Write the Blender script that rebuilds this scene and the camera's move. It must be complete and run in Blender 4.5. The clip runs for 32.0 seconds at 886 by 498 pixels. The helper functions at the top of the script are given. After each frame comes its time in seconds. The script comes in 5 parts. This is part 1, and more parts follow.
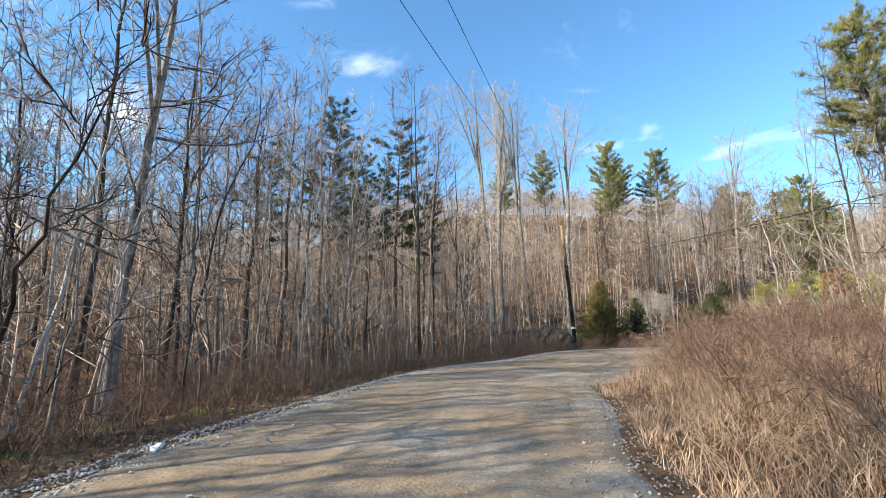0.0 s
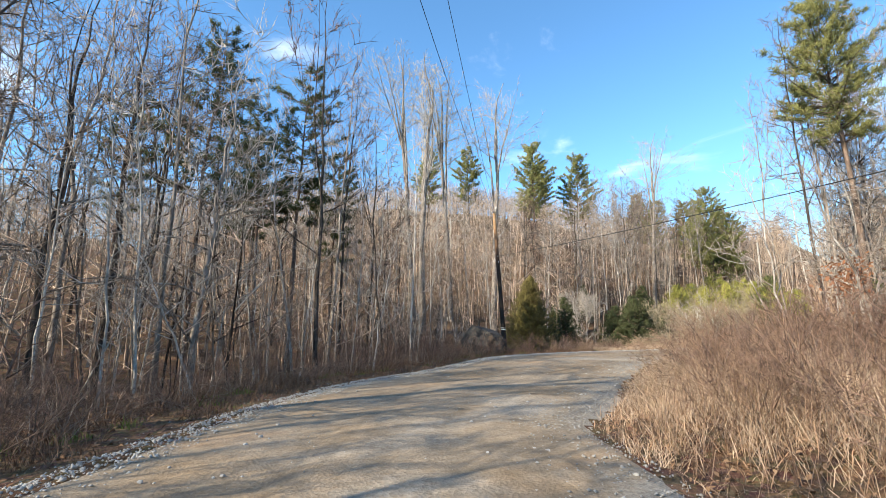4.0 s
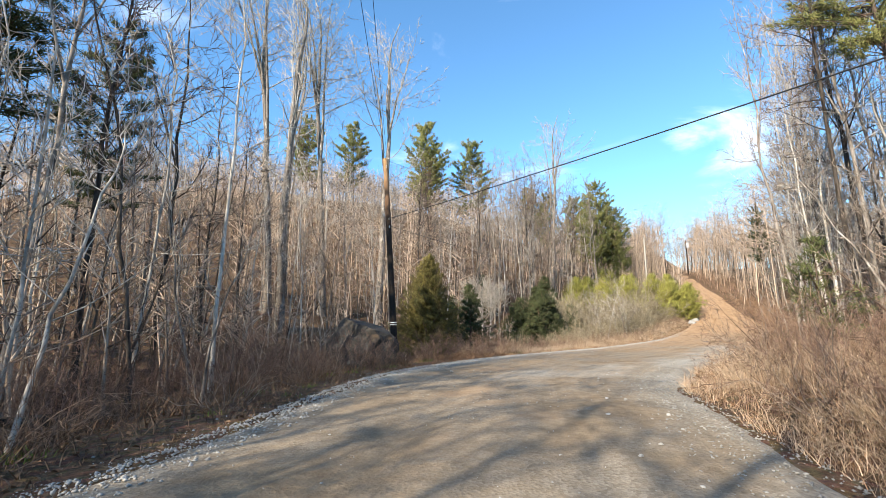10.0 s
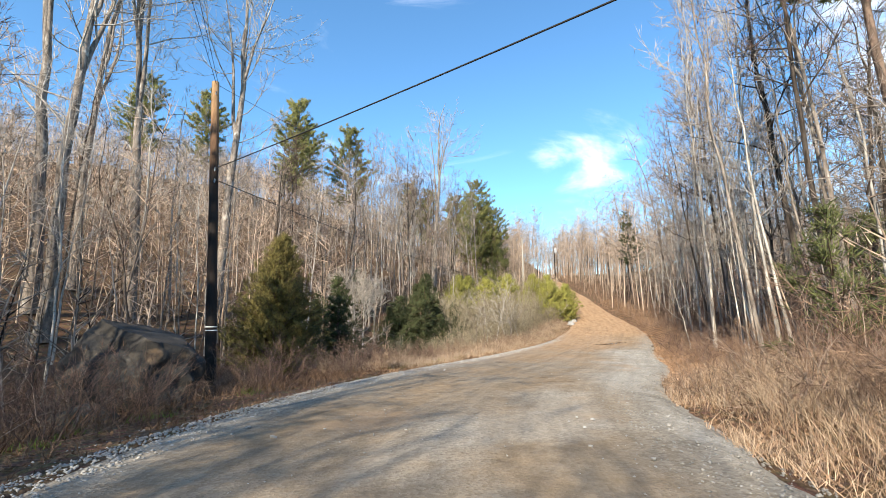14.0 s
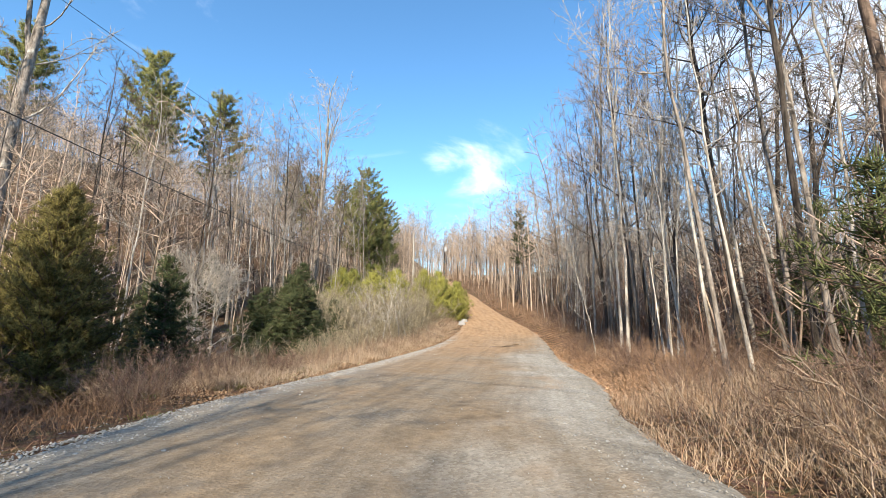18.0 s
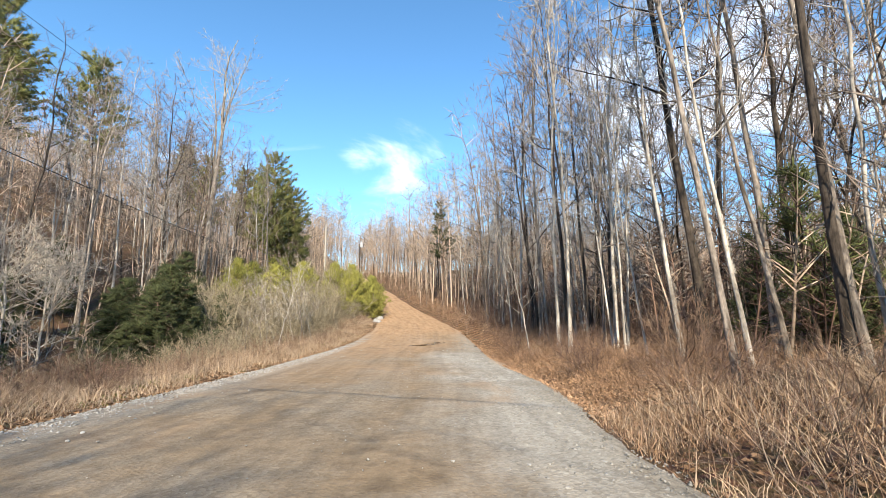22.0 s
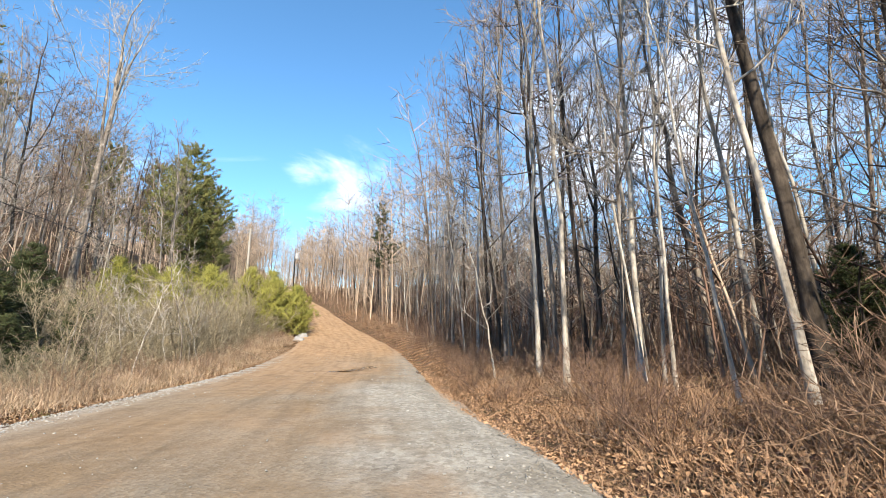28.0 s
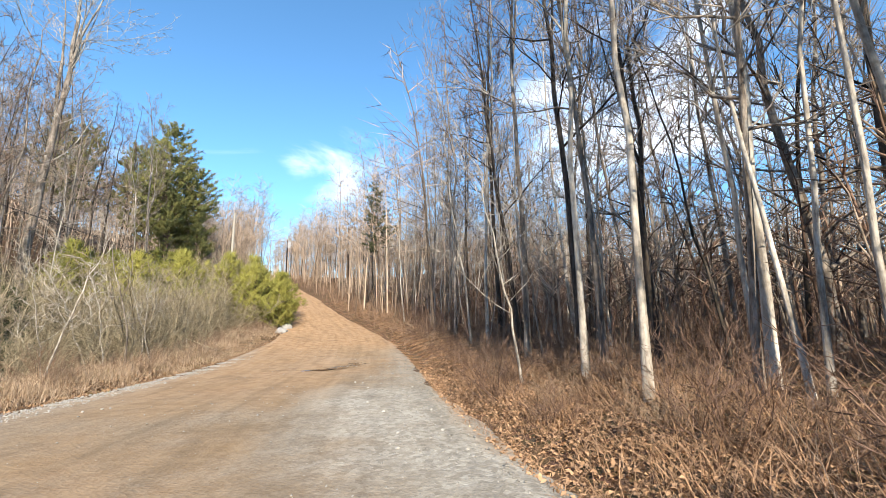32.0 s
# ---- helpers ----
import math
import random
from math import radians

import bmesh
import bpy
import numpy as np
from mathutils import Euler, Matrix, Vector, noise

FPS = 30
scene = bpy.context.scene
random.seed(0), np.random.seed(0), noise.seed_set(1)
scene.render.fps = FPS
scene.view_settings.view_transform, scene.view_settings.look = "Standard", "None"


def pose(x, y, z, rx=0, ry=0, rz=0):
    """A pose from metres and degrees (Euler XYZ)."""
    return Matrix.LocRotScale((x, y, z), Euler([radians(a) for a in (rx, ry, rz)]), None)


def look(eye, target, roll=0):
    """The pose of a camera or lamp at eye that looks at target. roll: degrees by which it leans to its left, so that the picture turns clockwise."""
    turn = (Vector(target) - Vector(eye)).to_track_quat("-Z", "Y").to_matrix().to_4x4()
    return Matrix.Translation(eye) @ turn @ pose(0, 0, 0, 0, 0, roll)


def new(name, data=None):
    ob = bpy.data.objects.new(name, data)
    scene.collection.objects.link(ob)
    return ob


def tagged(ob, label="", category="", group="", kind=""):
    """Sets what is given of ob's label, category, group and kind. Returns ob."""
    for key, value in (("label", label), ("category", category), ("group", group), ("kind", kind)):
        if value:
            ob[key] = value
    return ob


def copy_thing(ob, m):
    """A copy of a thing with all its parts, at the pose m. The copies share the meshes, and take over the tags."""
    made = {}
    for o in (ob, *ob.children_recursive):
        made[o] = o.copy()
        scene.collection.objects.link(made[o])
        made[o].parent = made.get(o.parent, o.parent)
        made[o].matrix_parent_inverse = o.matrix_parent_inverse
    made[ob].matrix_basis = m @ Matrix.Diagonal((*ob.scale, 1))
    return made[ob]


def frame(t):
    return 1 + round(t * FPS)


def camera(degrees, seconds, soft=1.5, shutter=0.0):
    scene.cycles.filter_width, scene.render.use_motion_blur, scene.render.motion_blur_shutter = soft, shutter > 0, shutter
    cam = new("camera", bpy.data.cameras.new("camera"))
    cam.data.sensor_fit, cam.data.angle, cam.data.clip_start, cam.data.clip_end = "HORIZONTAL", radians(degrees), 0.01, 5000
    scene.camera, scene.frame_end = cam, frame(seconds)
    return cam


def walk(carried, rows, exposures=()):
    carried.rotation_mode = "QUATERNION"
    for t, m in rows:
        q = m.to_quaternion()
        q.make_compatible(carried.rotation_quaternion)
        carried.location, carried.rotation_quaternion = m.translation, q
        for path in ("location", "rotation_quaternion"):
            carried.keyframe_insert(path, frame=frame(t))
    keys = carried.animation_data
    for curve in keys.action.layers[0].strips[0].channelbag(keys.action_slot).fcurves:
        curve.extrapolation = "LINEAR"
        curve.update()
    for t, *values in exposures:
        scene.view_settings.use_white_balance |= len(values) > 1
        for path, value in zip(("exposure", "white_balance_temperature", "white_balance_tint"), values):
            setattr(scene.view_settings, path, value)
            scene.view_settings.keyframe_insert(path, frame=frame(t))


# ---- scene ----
cam = camera(89.7, 32.0, soft=0.7)
PATH = [
    (0, (0.0, 0.0, 1.35), (-9.478, 2.741, 2.978), -0.59),
    (0.5, (-0.619, 0.166, 1.333), (-10.037, 3.117, 2.943), -0.65),
    (1, (-1.233, 0.338, 1.321), (-10.577, 3.517, 2.926), -0.60),
    (1.5, (-1.839, 0.525, 1.311), (-11.106, 3.928, 2.905), -0.34),
    (2, (-2.445, 0.732, 1.302), (-11.63, 4.354, 2.886), -0.02),
    (2.5, (-3.061, 0.965, 1.292), (-12.153, 4.815, 2.873), 0.15),
    (3, (-3.69, 1.221, 1.283), (-12.691, 5.277, 2.872), 0.18),
    (4, (-4.99, 1.801, 1.261), (-13.815, 6.218, 2.877), 0.31),
    (4.5, (-5.662, 2.124, 1.247), (-14.401, 6.709, 2.866), 0.43),
    (5, (-6.35, 2.469, 1.23), (-15.001, 7.223, 2.834), 0.24),
    (5.5, (-7.052, 2.835, 1.207), (-15.631, 7.736, 2.749), 0.25),
    (6, (-7.775, 3.235, 1.181), (-16.271, 8.295, 2.672), 0.31),
    (6.5, (-8.519, 3.664, 1.154), (-16.915, 8.899, 2.606), 0.27),
    (7, (-9.269, 4.116, 1.126), (-17.562, 9.512, 2.581), 0.37),
    (7.5, (-10.015, 4.591, 1.097), (-18.19, 10.156, 2.577), 0.43),
    (8, (-10.744, 5.079, 1.068), (-18.795, 10.813, 2.583), 0.40),
    (8.5, (-11.457, 5.581, 1.041), (-19.383, 11.484, 2.567), 0.31),
    (9, (-12.151, 6.093, 1.017), (-19.929, 12.188, 2.547), 0.19),
    (9.5, (-12.834, 6.627, 0.998), (-20.438, 12.93, 2.561), 0.11),
    (10, (-13.502, 7.177, 0.985), (-20.903, 13.713, 2.566), -0.02),
    (10.5, (-14.147, 7.744, 0.975), (-21.319, 14.531, 2.561), -0.15),
    (11, (-14.764, 8.328, 0.97), (-21.69, 15.363, 2.568), -0.20),
    (11.5, (-15.347, 8.917, 0.968), (-22.019, 16.19, 2.577), -0.37),
    (12, (-15.889, 9.494, 0.971), (-22.295, 17.001, 2.58), -0.52),
    (12.5, (-16.384, 10.048, 0.978), (-22.514, 17.784, 2.588), -0.64),
    (13, (-16.831, 10.58, 0.987), (-22.687, 18.523, 2.602), -0.61),
    (13.5, (-17.224, 11.096, 0.995), (-22.804, 19.234, 2.616), -0.37),
    (14, (-17.578, 11.605, 1.007), (-22.889, 19.924, 2.618), -0.23),
    (15, (-18.2, 12.606, 1.031), (-22.986, 21.247, 2.594), -0.01),
    (15.5, (-18.478, 13.105, 1.041), (-22.996, 21.892, 2.576), 0.09),
    (16, (-18.733, 13.607, 1.044), (-22.969, 22.538, 2.558), 0.18),
    (16.5, (-18.974, 14.114, 1.043), (-22.909, 23.179, 2.573), 0.32),
    (17, (-19.195, 14.62, 1.037), (-22.845, 23.8, 2.587), 0.47),
    (17.5, (-19.399, 15.121, 1.025), (-22.77, 24.404, 2.595), 0.51),
    (18, (-19.581, 15.614, 1.006), (-22.664, 24.993, 2.596), 0.53),
    (18.5, (-19.758, 16.127, 0.982), (-22.537, 25.599, 2.579), 0.56),
    (19, (-19.915, 16.636, 0.952), (-22.397, 26.193, 2.535), 0.63),
    (19.5, (-20.055, 17.124, 0.92), (-22.251, 26.753, 2.488), 0.49),
    (20, (-20.17, 17.57, 0.89), (-22.117, 27.25, 2.471), 0.40),
    (20.5, (-20.263, 17.971, 0.862), (-22.012, 27.687, 2.457), 0.31),
    (21, (-20.338, 18.337, 0.834), (-21.915, 28.082, 2.432), 0.15),
    (21.5, (-20.401, 18.67, 0.808), (-21.82, 28.442, 2.386), -0.11),
    (22, (-20.451, 18.967, 0.79), (-21.733, 28.758, 2.371), -0.33),
    (22.5, (-20.486, 19.238, 0.781), (-21.664, 29.035, 2.402), -0.32),
    (23, (-20.522, 19.535, 0.777), (-21.594, 29.337, 2.441), -0.19),
    (23.5, (-20.561, 19.905, 0.767), (-21.496, 29.717, 2.456), -0.16),
    (24, (-20.609, 20.371, 0.75), (-21.341, 30.204, 2.417), -0.26),
    (24.5, (-20.661, 20.921, 0.732), (-21.151, 30.772, 2.384), -0.39),
    (25, (-20.7, 21.489, 0.714), (-20.974, 31.34, 2.409), -0.55),
    (25.5, (-20.719, 22.036, 0.697), (-20.832, 31.886, 2.421), -0.37),
    (26, (-20.734, 22.581, 0.682), (-20.757, 32.42, 2.469), -0.25),
    (27, (-20.759, 23.639, 0.664), (-20.753, 33.449, 2.603), -0.13),
    (27.5, (-20.774, 24.143, 0.664), (-20.797, 33.942, 2.658), -0.10),
    (28, (-20.807, 24.623, 0.672), (-20.865, 34.418, 2.684), 0.08),
    (28.5, (-20.841, 25.062, 0.685), (-20.917, 34.863, 2.672), 0.14),
    (29, (-20.874, 25.479, 0.689), (-20.942, 35.296, 2.594), 0.05),
    (29.5, (-20.902, 25.901, 0.688), (-20.971, 35.729, 2.53), -0.14),
    (30, (-20.931, 26.325, 0.685), (-21.0, 36.158, 2.505), -0.20),
    (30.5, (-20.954, 26.75, 0.677), (-21.003, 36.582, 2.501), -0.28),
    (31, (-20.97, 27.195, 0.664), (-20.985, 37.028, 2.486), -0.39),
    (31.5, (-20.99, 27.679, 0.65), (-21.012, 37.514, 2.458), -0.32),
    (32, (-20.997, 28.159, 0.635), (-20.997, 37.993, 2.453), -0.54),
]
walk(cam, [(t, look(eye, target, roll)) for t, eye, target, roll in PATH], exposures=((0, 1.03), (4, 1.09), (11, 1.07), (16, 0.92), (32, 0.94)))

# ---- world and sun: clear winter afternoon, sun low behind the first stretch ----
SUN_TO = Vector((0.16, -0.987, 0.0)).normalized()
SUN_EL = radians(32)
world = bpy.data.worlds.new("sky")
scene.world = world
world.use_nodes = True
wn, wl = world.node_tree.nodes, world.node_tree.links
wn.clear()
w_out = wn.new("ShaderNodeOutputWorld")
w_bg = wn.new("ShaderNodeBackground")
w_sky = wn.new("ShaderNodeTexSky")
w_sky.sky_type = "NISHITA"
w_sky.sun_disc = False
w_sky.sun_elevation = SUN_EL
w_sky.sun_rotation = math.atan2(SUN_TO.x, SUN_TO.y)
w_sky.altitude = 400
w_sky.air_density, w_sky.dust_density, w_sky.ozone_density = 1.0, 0.1, 1.0
w_co = wn.new("ShaderNodeTexCoord")
w_map = wn.new("ShaderNodeMapping")
w_map.inputs["Scale"].default_value = (1.6, 1.6, 4.5)
w_noise = wn.new("ShaderNodeTexNoise")
w_noise.inputs["Scale"].default_value = 1.7
w_noise.inputs["Detail"].default_value = 9
w_noise.inputs["Roughness"].default_value = 0.58
w_noise.inputs["Distortion"].default_value = 0.5
w_ramp = wn.new("ShaderNodeValToRGB")
w_ramp.color_ramp.elements[0].position, w_ramp.color_ramp.elements[1].position = 0.60, 0.97
w_ramp.color_ramp.interpolation = "EASE"
w_mix = wn.new("ShaderNodeMix")
w_mix.data_type = "RGBA"
w_mix.inputs["B"].default_value = (9.0, 9.2, 9.6, 1)
wl.new(w_co.outputs["Generated"], w_map.inputs["Vector"])
wl.new(w_map.outputs["Vector"], w_noise.inputs["Vector"])
# banks of cloud: one small cumulus over the hill road, thin veils over the eastern wood
last = w_noise.outputs["Fac"]
for way, near, gain in (((-0.20, 0.92, 0.33), 0.986, 0.19), ((0.42, 0.83, 0.36), 0.86, 0.19), ((-0.79, 0.01, 0.60), 0.985, 0.10), ((-0.79, -0.45, 0.41), 0.97, 0.10)):
    dot = wn.new("ShaderNodeVectorMath")
    dot.operation = "DOT_PRODUCT"
    dot.inputs[1].default_value = Vector(way).normalized()
    wl.new(w_co.outputs["Generated"], dot.inputs[0])
    rng_node = wn.new("ShaderNodeMapRange")
    rng_node.interpolation_type = "SMOOTHSTEP"
    rng_node.inputs["From Min"].default_value, rng_node.inputs["From Max"].default_value = near, 1.0
    rng_node.inputs["To Max"].default_value = gain
    wl.new(dot.outputs["Value"], rng_node.inputs["Value"])
    add = wn.new("ShaderNodeMath")
    wl.new(last, add.inputs[0])
    wl.new(rng_node.outputs["Result"], add.inputs[1])
    last = add.outputs[0]
wl.new(last, w_ramp.inputs["Fac"])
wl.new(w_ramp.outputs["Color"], w_mix.inputs["Factor"])
w_tint = wn.new("ShaderNodeMix")
w_tint.data_type, w_tint.blend_type = "RGBA", "MULTIPLY"
w_tint.inputs["Factor"].default_value = 1.0
w_tint.inputs["B"].default_value = (0.60, 0.94, 1.10, 1)
wl.new(w_sky.outputs["Color"], w_tint.inputs["A"])
wl.new(w_tint.outputs["Result"], w_mix.inputs["A"])
wl.new(w_mix.outputs["Result"], w_bg.inputs["Color"])
w_bg.inputs["Strength"].default_value = 0.145
wl.new(w_bg.outputs["Background"], w_out.inputs["Surface"])

sun = new("sun", bpy.data.lights.new("sun", "SUN"))
sun.data.energy, sun.data.angle, sun.data.color = 5.0, radians(0.53), (1.0, 0.89, 0.71)
sun_dir = SUN_TO * math.cos(SUN_EL) + Vector((0, 0, math.sin(SUN_EL)))
sun.matrix_world = look(sun_dir * 200, (0, 0, 0))

# ---- materials ----
def rgb(c):
    return (*c, 1.0)


class Nodes:
    """A small writer for a node material."""

    def __init__(self, name, rough=0.9, spec=0.2):
        self.m = bpy.data.materials.new(name)
        self.m.use_nodes = True
        self.n, self.l = self.m.node_tree.nodes, self.m.node_tree.links
        self.b = self.n["Principled BSDF"]
        self.b.inputs["Roughness"].default_value = rough
        self.b.inputs["Specular IOR Level"].default_value = spec

    def add(self, kind, **values):
        node = self.n.new(kind)
        for key, value in values.items():
            node.inputs[key.replace("_", " ")].default_value = value
        return node

    def pos(self, scale=(1, 1, 1), local=False):
        if local:
            src = self.n.new("ShaderNodeTexCoord").outputs["Object"]
        else:
            src = self.n.new("ShaderNodeNewGeometry").outputs["Position"]
        mp = self.add("ShaderNodeMapping", Scale=scale)
        self.l.new(src, mp.inputs["Vector"])
        return mp.outputs["Vector"]

    def noise(self, scale, detail=4, rough=0.55, stretch=(1, 1, 1), local=False):
        node = self.add("ShaderNodeTexNoise", Scale=scale, Detail=detail, Roughness=rough)
        self.l.new(self.pos(stretch, local), node.inputs["Vector"])
        return node.outputs["Fac"]

    def ramp(self, fac, *stops):
        node = self.n.new("ShaderNodeValToRGB")
        ramp = node.color_ramp
        while len(ramp.elements) < len(stops):
            ramp.elements.new(0.5)
        for el, (at, col) in zip(ramp.elements, stops):
            el.position = at
            el.color = rgb(col) if isinstance(col, tuple) else (col, col, col, 1)
        self.l.new(fac, node.inputs["Fac"])
        return node.outputs["Color"]

    def mix(self, fac, a, b, blend="MIX"):
        node = self.n.new("ShaderNodeMix")
        node.data_type, node.blend_type = "RGBA", blend
        for socket, value in (("Factor", fac), ("A", a), ("B", b)):
            if isinstance(value, (int, float)):
                node.inputs[socket].default_value = value
            elif isinstance(value, tuple):
                node.inputs[socket].default_value = rgb(value)
            else:
                self.l.new(value, node.inputs[socket])
        return node.outputs["Result"]

    def math(self, op, a, b=0.0):
        node = self.n.new("ShaderNodeMath")
        node.operation = op
        for i, value in enumerate((a, b)):
            if isinstance(value, (int, float)):
                node.inputs[i].default_value = value
            else:
                self.l.new(value, node.inputs[i])
        return node.outputs[0]

    def color(self, out):
        self.l.new(out, self.b.inputs["Base Color"])
        return self

    def rough(self, out):
        self.l.new(out, self.b.inputs["Roughness"])
        return self

    def bump(self, height, strength=0.5, distance=0.02):
        node = self.add("ShaderNodeBump", Strength=strength, Distance=distance)
        self.l.new(height, node.inputs["Height"])
        self.l.new(node.outputs["Normal"], self.b.inputs["Normal"])
        return self

    def random(self):
        return self.n.new("ShaderNodeObjectInfo").outputs["Random"]

    def island(self):
        return self.n.new("ShaderNodeNewGeometry").outputs["Random Per Island"]


def bark(name, dark, light, patch, patch_at=0.6, scale=9.0, per_object=0.5):
    """Bark with vertical furrows, pale lichen patches and a tint of its own for each tree."""
    k = Nodes(name, 0.92, 0.15)
    furrow = k.noise(scale, 6, 0.6, (1, 1, 0.16), True)
    base = k.ramp(furrow, (0.32, dark), (0.62, light))
    lichen = k.ramp(k.noise(2.6, 5, 0.6, (1, 1, 0.5), True), (patch_at, 0.0), (patch_at + 0.12, 1.0))
    base = k.mix(lichen, base, patch)
    mottle = k.noise(11.0, 5, 0.65, (1, 1, 0.7), True)
    base = k.mix(0.75, base, k.ramp(mottle, (0.36, 0.55), (0.5, 1.0), (0.64, 1.3)), "MULTIPLY")
    tint = k.ramp(k.random(), (0.0, 0.62), (1.0, 1.25))
    base = k.mix(per_object, base, tint, "MULTIPLY")
    return k.color(base).bump(furrow, 0.8, 0.03).m


def plain(name, a, b, rough=0.9, island=True, spec=0.15, scale=3.0, tree=0.5):
    """Two tones mixed by the piece and by a soft noise."""
    k = Nodes(name, rough, spec)
    own = k.math("ADD", k.math("MULTIPLY", k.island(), 1 - tree), k.math("MULTIPLY", k.random(), tree)) if island else k.random()
    fac = k.mix(0.4, own, k.noise(scale, 3))
    return k.color(k.ramp(fac, (0.2, a), (0.8, b))).m


M_BARK_GREY = bark("bark_grey", (0.065, 0.051, 0.041), (0.33, 0.28, 0.235), (0.50, 0.465, 0.41), 0.58)
M_BARK_DARK = bark("bark_dark", (0.018, 0.014, 0.011), (0.105, 0.084, 0.068), (0.24, 0.22, 0.20), 0.68)
M_BARK_BIRCH = bark("bark_birch", (0.20, 0.17, 0.14), (0.58, 0.53, 0.465), (0.12, 0.09, 0.07), 0.60, 6.0)
M_BARK_PINE = bark("bark_pine", (0.05, 0.036, 0.028), (0.20, 0.14, 0.105), (0.30, 0.25, 0.21), 0.70)
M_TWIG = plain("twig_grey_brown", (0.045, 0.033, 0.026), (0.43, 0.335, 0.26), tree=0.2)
M_TWIG_RED = plain("twig_red_brown", (0.032, 0.019, 0.014), (0.29, 0.185, 0.137), tree=0.2)
M_TWIG_PALE = plain("twig_pale", (0.24, 0.205, 0.17), (0.54, 0.475, 0.40))
# light end raised: a sunlit look put into the colour of self-shadowed woods
M_TWIG_FAR_LIT = plain("twig_far_lit", (0.024, 0.017, 0.013), (0.70, 0.535, 0.405), scale=0.15, tree=0.0)
M_SHRUB = plain("shrub_olive_brown", (0.05, 0.042, 0.026), (0.50, 0.42, 0.29), tree=0.3)
M_NEEDLE = plain("pine_needles", (0.06, 0.070, 0.028), (0.17, 0.18, 0.068), tree=0.15)
M_NEEDLE_OLIVE = plain("pine_needles_olive", (0.095, 0.10, 0.035), (0.26, 0.25, 0.09), tree=0.15)
M_NEEDLE_BLUE = plain("pine_needles_dark", (0.028, 0.036, 0.018), (0.105, 0.118, 0.05), tree=0.15)
M_NEEDLE_YELLOW = plain("needles_yellow_green", (0.13, 0.14, 0.034), (0.38, 0.35, 0.09), tree=0.3)
M_CEDAR = plain("cedar_needles", (0.07, 0.064, 0.022), (0.23, 0.19, 0.066), tree=0.0)
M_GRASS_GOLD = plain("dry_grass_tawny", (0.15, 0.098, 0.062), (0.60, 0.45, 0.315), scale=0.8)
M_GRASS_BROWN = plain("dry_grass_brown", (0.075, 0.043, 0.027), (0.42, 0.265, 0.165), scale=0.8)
M_GRASS_GREEN = plain("green_tuft", (0.07, 0.11, 0.02), (0.22, 0.24, 0.06))
M_WEED = plain("dead_weed_stalk", (0.07, 0.043, 0.03), (0.36, 0.24, 0.165), tree=0.25)
M_LEAF = plain("fallen_leaf", (0.12, 0.065, 0.036), (0.38, 0.24, 0.14))
M_LEAF_PALE = plain("dry_tan_leaf", (0.20, 0.11, 0.06), (0.58, 0.37, 0.22))
M_LEAF_ORANGE = plain("dead_oak_leaf", (0.20, 0.085, 0.045), (0.36, 0.18, 0.09))
M_STONE = plain("crushed_stone", (0.17, 0.16, 0.145), (0.42, 0.40, 0.365), 0.85, spec=0.3)


def ground_material():
    k = Nodes("leaf_litter_ground", 0.95, 0.1)
    fine = k.noise(14, 8, 0.7)
    leaf = k.n.new("ShaderNodeTexVoronoi")
    leaf.inputs["Scale"].default_value = 9.0
    k.l.new(k.pos((1, 1, 1)), leaf.inputs["Vector"])
    base = k.ramp(fine, (0.3, (0.055, 0.034, 0.022)), (0.55, (0.15, 0.095, 0.058)), (0.78, (0.30, 0.205, 0.13)))
    cells = k.mix(0.35, base, leaf.outputs["Color"], "OVERLAY")
    cells = k.mix(0.6, cells, base)
    patch = k.ramp(k.noise(0.35, 4), (0.35, 0.72), (0.7, 1.2))
    return k.color(k.mix(1.0, cells, patch, "MULTIPLY")).bump(fine, 0.9, 0.05).m


